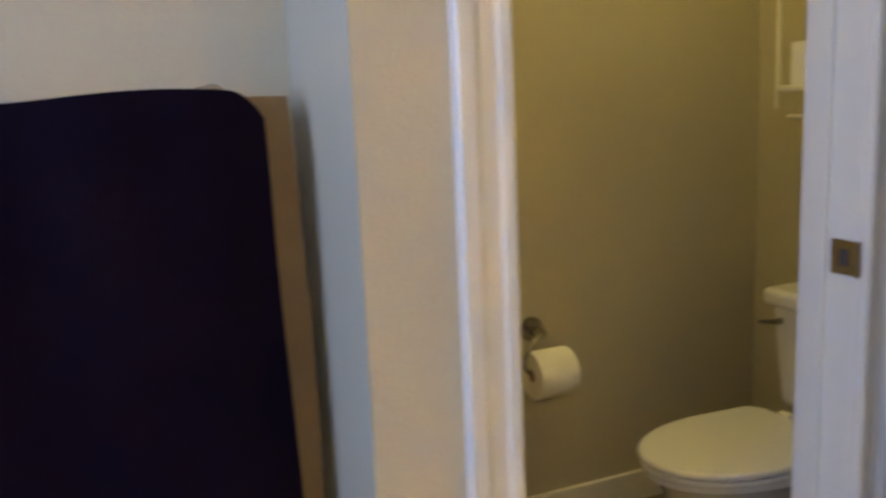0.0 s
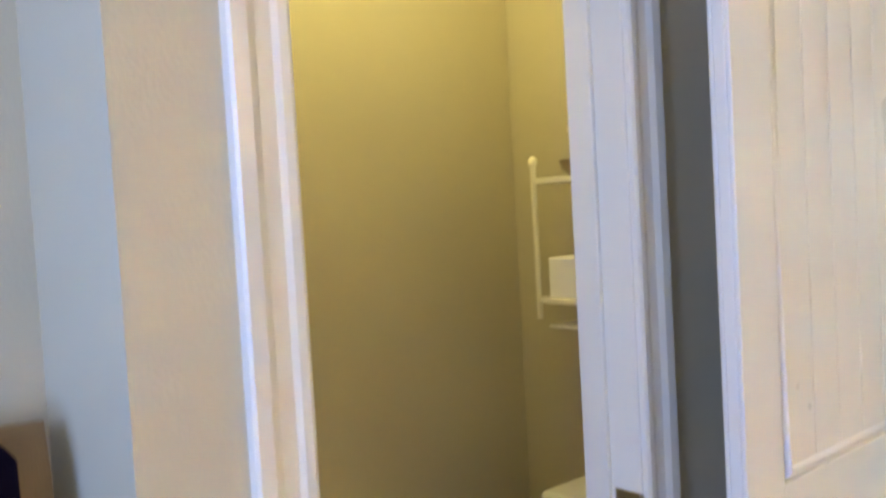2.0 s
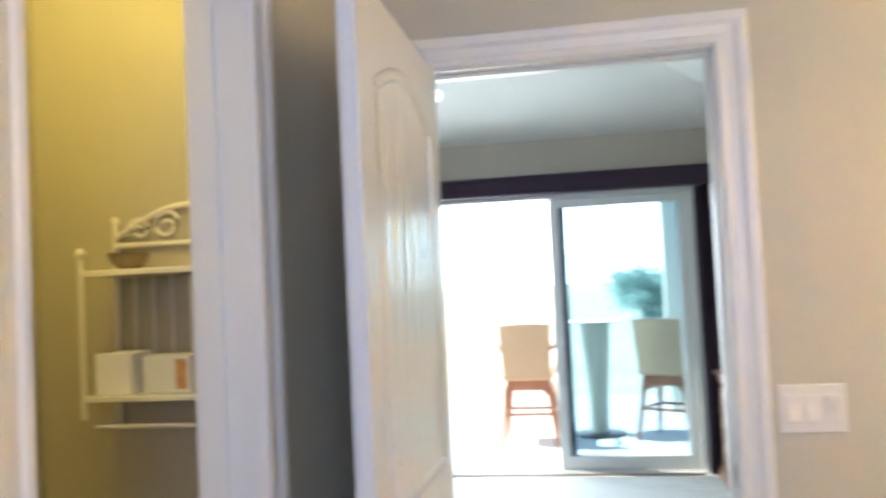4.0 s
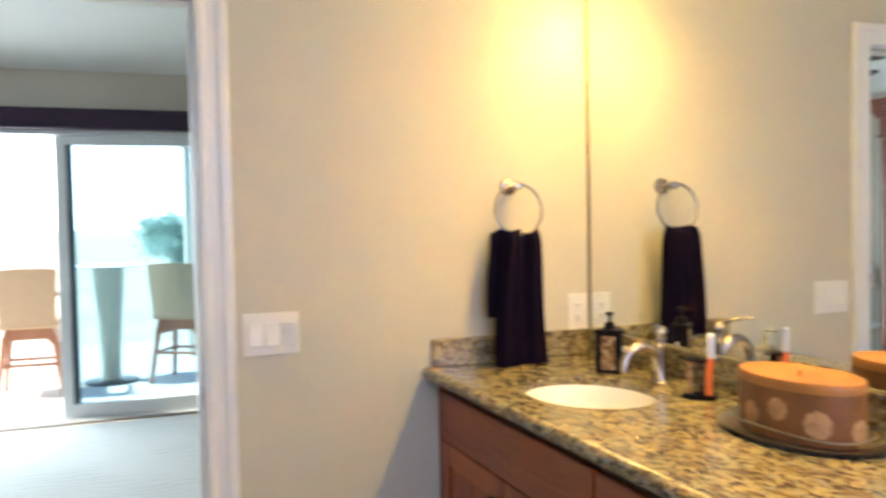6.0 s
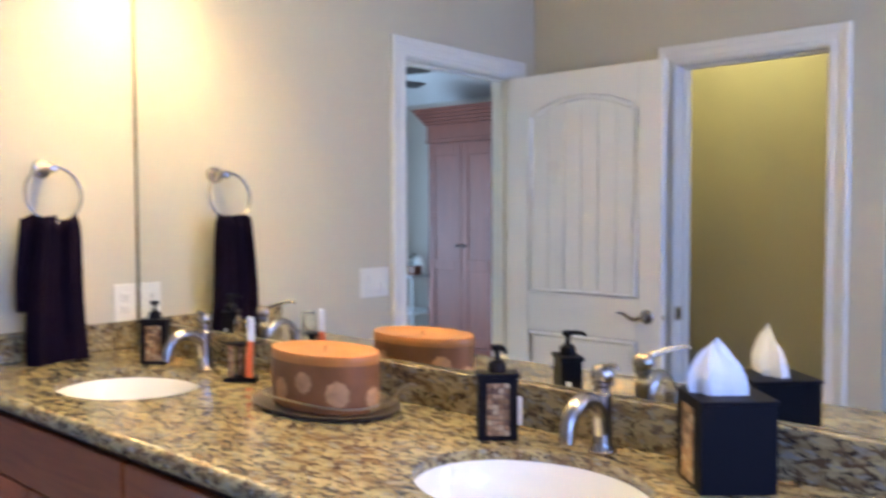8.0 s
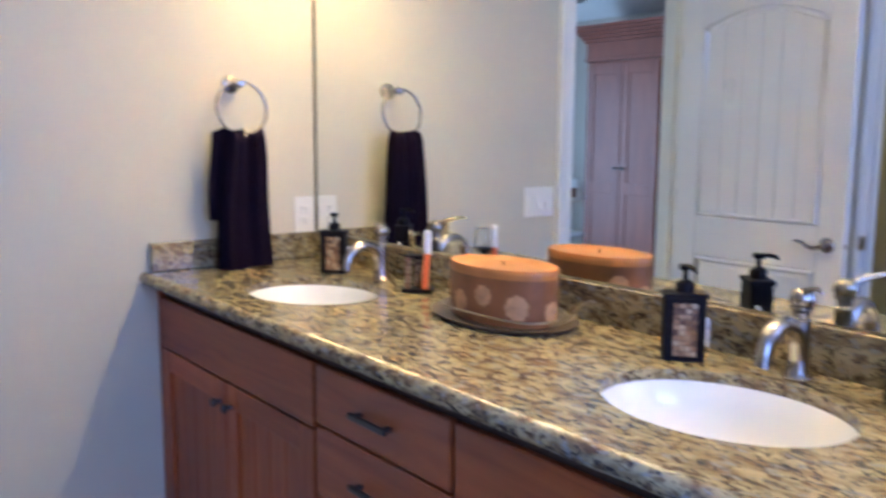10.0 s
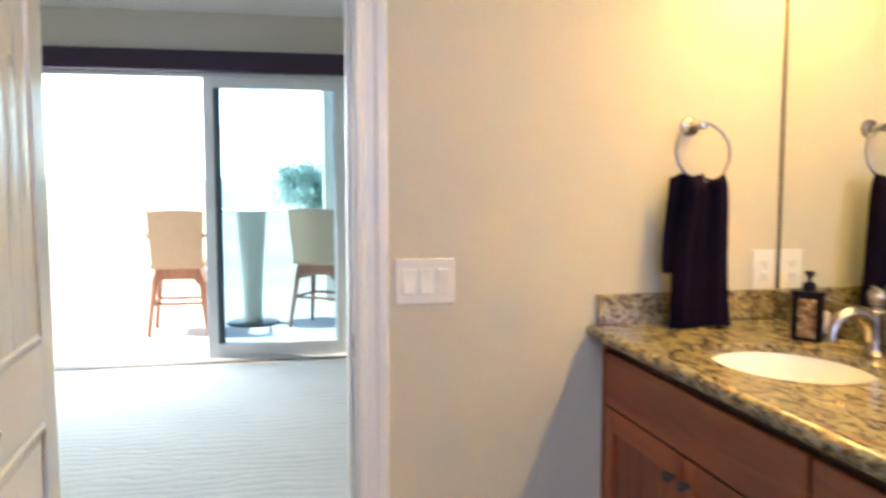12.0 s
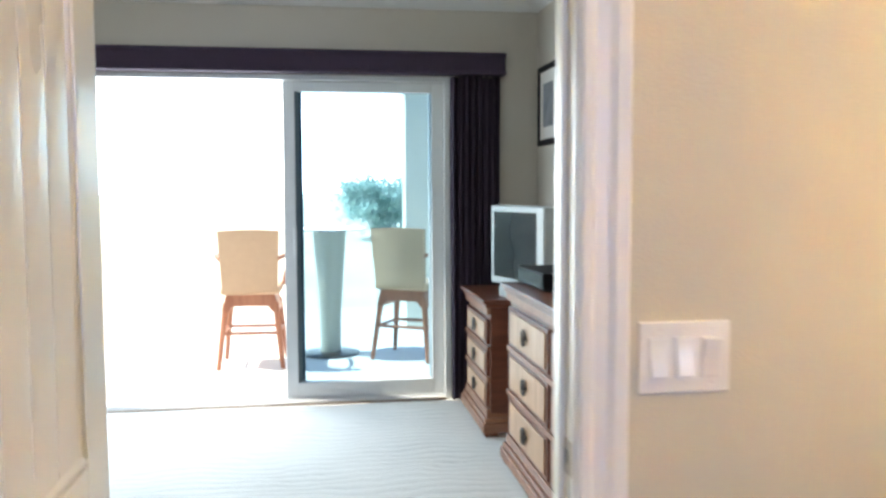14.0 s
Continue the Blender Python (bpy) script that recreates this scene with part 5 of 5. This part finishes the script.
part("print", boxes((-0.0132, -0.11, -0.13, -0.0122, 0.11, 0.13)), M_PRINT, pc, "grey abstract print")

# wardrobe, seen in the mirror
wd = thing("wardrobe", "tall pine wardrobe with stepped cornice against the wall", "wardrobe", pose(-2.80, 2.02, 0, 0, 0, 90))
WW, WH, WDP = 0.86, 2.30, 0.48
part("carcass", boxes((0.02, 0.02, 0.10, WW - 0.02, WDP, WH - 0.15)), M_PINE, wd, bevel=0.003)
part("plinth", boxes((0.0, 0.0, 0.0, WW, WDP, 0.10)), M_PINE, wd, bevel=0.006)
co = boxes((-0.005, -0.005, WH - 0.32, WW + 0.005, WDP, WH - 0.285), (0.004, 0.004, WH - 0.285, WW - 0.004, WDP, WH - 0.15))
for k in range(5):
    e = 0.016 + 0.020 * k
    box(co, -e, -e, WH - 0.15 + 0.03 * k, WW + e, WDP, WH - 0.12 + 0.03 * k)
part("cornice", co, M_PINE, wd, "stepped overhanging pine cornice", bevel=0.006)
for a, b, kx in ((0.03, WW / 2 - 0.002, WW / 2 - 0.04), (WW / 2 + 0.002, WW - 0.03, WW / 2 + 0.04)):
    dd = part("door", boxes((a, 0.0, 0.11, a + 0.08, 0.019, WH - 0.33), (b - 0.08, 0.0, 0.11, b, 0.019, WH - 0.33), (a + 0.08, 0.0, 0.11, b - 0.08, 0.019, 0.20), (a + 0.08, 0.0, WH - 0.44, b - 0.08, 0.019, WH - 0.33), (a + 0.08, 0.0, 0.80, b - 0.08, 0.019, 0.90), (a + 0.07, 0.008, 0.19, b - 0.07, 0.0185, WH - 0.43)), M_PINE, wd, bevel=0.003)
    kn = lathe([(0.0, 0.030), (0.014, 0.028), (0.018, 0.020), (0.010, 0.010), (0.012, 0.0)], 16)
    bmesh.ops.rotate(kn, verts=kn.verts, matrix=Matrix.Rotation(radians(90), 3, "X"))
    bmesh.ops.translate(kn, verts=kn.verts, vec=(kx, 0.0, 1.03))
    part("knob", kn, M_BRONZE, dd, "dark turned knob", smooth=True)

# corner by the wardrobe: side table with bottles, wall shelf
sdt = thing("side_table", "small white side table with slim legs in the corner", "side table", pose(-3.02, 3.36, 0))
part("tabletop", boxes((-0.22, -0.30, 0.70, 0.24, 0.30, 0.725)), M_ALU, sdt, bevel=0.004)
part("shelf", boxes((-0.20, -0.27, 0.34, 0.21, 0.27, 0.358)), M_ALU, sdt, bevel=0.003)
for x in (-0.20, 0.20):
    for y in (-0.27, 0.27):
        part("leg", tube([(x, y, 0), (x, y, 0.70)], 0.014, 10), M_ALU, sdt)
for k, (x, y, r, h) in enumerate(((-2.92, 3.20, 0.035, 0.16), (-2.86, 3.32, 0.03, 0.12), (-2.95, 3.42, 0.04, 0.2), (-3.05, 3.28, 0.035, 0.18))):
    bt_ = thing("bottle", "small clear glass bottle on the white side table", "bottle", pose(x, y, 0.725), group="bottles on the side table")
    part("glass", lathe([(0.0, 0.0), (r, 0.0), (r, h * 0.6), (r * 0.4, h * 0.78), (r * 0.35, h)], 18), M_CLEAR, bt_, smooth=True)
    part("cap", lathe([(r * 0.42, h), (r * 0.42, h + 0.02), (0.0, h + 0.021)], 14), M_CHROME, bt_, smooth=True)
wb = thing("storage_box", "white storage box on the side table", "box", pose(-2.95, 3.56, 0.725))
part("carton", boxes((-0.12, -0.09, 0, 0.12, 0.09, 0.15)), M_TISSUE, wb, bevel=0.004)
kb = thing("keepsake_box", "small dark wooden box on the white side table", "box", pose(-2.90, 3.13, 0.725))
part("casket", boxes((-0.05, -0.05, 0, 0.05, 0.05, 0.075)), M_OAK_DARK, kb, bevel=0.004)
part("casket_lid", boxes((-0.054, -0.054, 0.075, 0.054, 0.054, 0.092)), M_OAK_DARK, kb, bevel=0.004)
for x, y, r, h in ((-3.05, 3.14, 0.06, 0.15), (-2.98, 3.05, 0.045, 0.10)):
    jr = thing("jar", "white lidded ceramic jar on the side table", "jar", pose(x, y + 0.06, 0.725), group="jars on the side table")
    part("pot", lathe([(0.0, 0.0), (r * 0.8, 0.0), (r, h * 0.4), (r * 0.95, h * 0.8), (r * 0.8, h)], 24), M_CERAMIC, jr, smooth=True)
    part("lid", lathe([(r * 0.84, h), (r * 0.8, h + 0.012), (r * 0.2, h + 0.022), (r * 0.2, h + 0.035), (0.0, h + 0.038)], 24), M_CERAMIC, jr, smooth=True)

# ceiling fan at rest
fan = thing("ceiling_fan", "dark five-blade ceiling fan with white glass shades", "ceiling fan", pose(-1.36, 2.35, 2.28))
for k in range(4):
    a = radians(8 + 90 * k)
    sh = lathe([(0.022, 0.0), (0.040, -0.03), (0.055, -0.075), (0.066, -0.12), (0.063, -0.12), (0.050, -0.072), (0.034, -0.03), (0.0, -0.01)], 20)
    bmesh.ops.rotate(sh, verts=sh.verts, matrix=Matrix.Rotation(radians(-48), 3, "Y"))
    bmesh.ops.translate(sh, verts=sh.verts, vec=(0.125, 0, 0.055))
    bmesh.ops.rotate(sh, verts=sh.verts, matrix=Matrix.Rotation(a, 3, "Z"))
    part("light_shade", sh, M_OPAL_GLOW, fan, "white opal glass shade", smooth=True)
    part("light_arm", tube([(0.05 * math.cos(a), 0.05 * math.sin(a), 0.07), (0.13 * math.cos(a), 0.13 * math.sin(a), 0.055)], 0.012, 8), M_BRONZE, fan)
part("motor", lathe([(0.07, 0.055), (0.12, 0.075), (0.125, 0.13), (0.06, 0.165), (0.0, 0.166)], 28), M_BRONZE, fan, smooth=True)
part("downrod", tube([(0, 0, 0.16), (0, 0, 0.575)], 0.013, 10), M_BRONZE, fan)
for k in range(5):
    a = radians(190 + 72 * k)
    bl = prism([(0.10, -0.025), (0.18, -0.055), (0.66, -0.072), (0.70, -0.05), (0.70, 0.05), (0.66, 0.072), (0.18, 0.055), (0.10, 0.025)], "z", 0.098, 0.106)
    bmesh.ops.rotate(bl, verts=bl.verts, matrix=Matrix.Rotation(radians(10), 3, "X"))
    bmesh.ops.rotate(bl, verts=bl.verts, matrix=Matrix.Rotation(a, 3, "Z"))
    part("blade", bl, M_BRONZE, fan, bevel=0.002)

# no lamp: the ring is given a faint glow to look bright white
sm = thing("smoke_detector", "round white detector with an added faint glow on the sloped ceiling", "detector", pose(-0.83, 3.22, 2.688, -20, 0, 0))
part("casing_ring", lathe([(0.0, -0.042), (0.045, -0.040), (0.062, -0.028), (0.068, -0.006), (0.070, 0.012)], 28), M_OPAL_GLOW, sm, smooth=True)

# ---- terrace and distance ----
setting("ground", boxes((-400, BY + 0.16, -0.6, 400, 900, -0.30)), M_GROUND, "dry grassland running to the horizon", "ground")
# far glowing sheet, added to whiten the sky
setting("backdrop", boxes((-330, 380, -0.3, 330, 381, 110)), M_SKY_GLOW, "glowing white sheet standing for the overexposed sky", "sky")
setting("pavement", boxes((-4.5, BY + 0.161, -0.32, 3.2, 8.2, -0.02)), M_CONCRETE, "pale sunlit concrete terrace", "terrace")
pl_ = thing("terrace_post", "cream stucco terrace post", "post", pose(1.06, 6.9, -0.02))
part("shaft", boxes((-0.15, -0.15, 0, 0.15, 0.15, 2.62)), M_STUCCO, pl_, bevel=0.01)
part("capital", boxes((-0.19, -0.19, 2.30, 0.19, 0.19, 2.42)), M_STUCCO, pl_, bevel=0.01)


def bar_chair(m, label):
    """A bar-height armchair: wicker back and seat, swivel collar, four splayed wooden legs with stretchers; its back is at -y."""
    c = thing("bar_chair", label, "bar chair", m, group="terrace bar chairs")
    bk = bmesh.new()
    rows = []
    for j in range(9):
        v = j / 8
        z = 0.60 + 0.45 * v
        y = -0.20 - 0.05 * v
        w = 0.205 + 0.020 * v
        rows.append([bk.verts.new((w * (2 * i / 12 - 1), y - 0.035 * math.cos(math.pi * (i / 12 - 0.5)), z + (0.012 * math.cos(math.pi * (i / 12 - 0.5)) if j == 8 else 0))) for i in range(13)])
    for a, b in zip(rows, rows[1:]):
        for i in range(12):
            bk.faces.new((a[i], a[i + 1], b[i + 1], b[i]))
    g = bmesh.ops.extrude_face_region(bk, geom=list(bk.faces))
    bmesh.ops.translate(bk, verts=[e for e in g["geom"] if isinstance(e, bmesh.types.BMVert)], vec=(0, 0.045, 0))
    part("backrest", bk, M_WICKER, c, smooth=True)
    part("seat", boxes((-0.22, -0.20, 0.565, 0.22, 0.24, 0.625)), M_WICKER, c, bevel=0.02, segments=3)
    part("seat_apron", prism([(-0.215, 0.430), (-0.180, 0.570), (0.180, 0.570), (0.215, 0.430), (0.165, 0.430), (0.130, 0.475), (-0.130, 0.475), (-0.165, 0.430)], "y", -0.17, 0.19), M_TEAK, c, bevel=0.006)
    for s in (-1, 1):
        part("armrest", tube([(s * 0.215, -0.215, 0.84), (s * 0.255, -0.12, 0.86), (s * 0.262, 0.10, 0.85), (s * 0.255, 0.19, 0.82), (s * 0.240, 0.20, 0.70), (s * 0.220, 0.18, 0.60)], 0.016, 8), M_TEAK, c, smooth=True)
    for sx in (-1, 1):
        for sy in (-1, 1):
            part("leg", tube([(sx * 0.185, sy * 0.150 + 0.01, 0.500), (sx * 0.240, sy * 0.215 + 0.01, 0.0)], [0.026, 0.017], 8), M_TEAK, c)
    z, e, d = 0.27, 0.210, 0.182
    for a, b in (((-e, -d + 0.01), (e, -d + 0.01)), ((-e, d + 0.01), (e, d + 0.01)), ((-e, -d + 0.01), (-e, d + 0.01)), ((e, -d + 0.01), (e, d + 0.01))):
        part("stretcher", tube([(*a, z), (*b, z)], 0.013, 8), M_TEAK, c)
    return c


ch = bar_chair(pose(-0.435, 5.30, -0.02, 0, 0, -2), "tan wicker bar chair with reddish wooden legs on the terrace")
c2 = copy_thing(ch, pose(0.80, 5.38, -0.02, 0, 0, -30))
tbl = thing("bar_table", "stone pedestal bar table on the terrace", "bar table", pose(0.165, 5.62, -0.02))
part("pedestal", lathe([(0.0, 0.0), (0.085, 0.0), (0.082, 0.10), (0.090, 0.35), (0.112, 0.70), (0.135, 1.02), (0.0, 1.03)], 28), M_STONE, tbl, smooth=True)
part("base_plate", lathe([(0.0, 0.0), (0.24, 0.0), (0.24, 0.012), (0.20, 0.022), (0.0, 0.026)], 36), M_BRONZE, tbl, smooth=True)
part("tabletop", lathe([(0.0, 1.03), (0.30, 1.03), (0.303, 1.033), (0.303, 1.037), (0.30, 1.04), (0.0, 1.04)], 48), M_CLEAR, tbl, smooth=True)


def tree(m, height, spread, seed, label):
    """A tapered trunk, limbs, and a crown of many small leaves in clumps."""
    rng = random.Random(seed)
    t = thing("tree", label, "tree", m)
    part("trunk", tube([(0, 0, 0), (0.05, 0.02, height * 0.25), (0.0, 0.05, height * 0.5)], [0.16, 0.12, 0.07], 10), M_BARK, t, smooth=True)
    tips = []
    lb = bmesh.new()
    for k in range(19):
        a = 2 * math.pi * k / 19 + rng.random()
        r = spread * rng.uniform(0.25, 0.92)
        z = height * rng.uniform(0.12, 0.92)
        mid = (0.4 * r * math.cos(a), 0.4 * r * math.sin(a), height * 0.42)
        tip = (r * math.cos(a), r * math.sin(a), z)
        tube([(0, 0.02, height * 0.3), mid, tip], [0.06, 0.04, 0.012], 6, lb)
        tips.append(Vector(tip))
        tips.append((Vector(mid) + Vector(tip)) / 2 + Vector((0, 0, 0.15)))
    part("limbs", lb, M_BARK, t, smooth=True)
    vs, fs = [], []
    for tip in tips:
        for _ in range(170):
            p = tip + Vector((rng.gauss(0, 1), rng.gauss(0, 1), rng.gauss(0, 0.75))) * spread * rng.uniform(0.10, 0.21)
            d = Vector((rng.gauss(0, 1), rng.gauss(0, 1), rng.gauss(0, 1))).normalized()
            e = d.orthogonal().normalized()
            s = rng.uniform(0.05, 0.10)
            n = len(vs)
            vs += [p - d * s, p + e * s * 0.5, p + d * s, p - e * s * 0.5]
            fs.append((n, n + 1, n + 2, n + 3))
    me = bpy.data.meshes.new("crown")
    me.from_pydata([tuple(v) for v in vs], [], fs)
    me.materials.append(M_LEAF)
    cr = new("crown", me)
    cr.parent = t
    return t


tree(pose(1.90, 26.5, -0.30), 2.1, 1.3, 3, "leafy tree beyond the terrace, coloured pale for haze and glare")
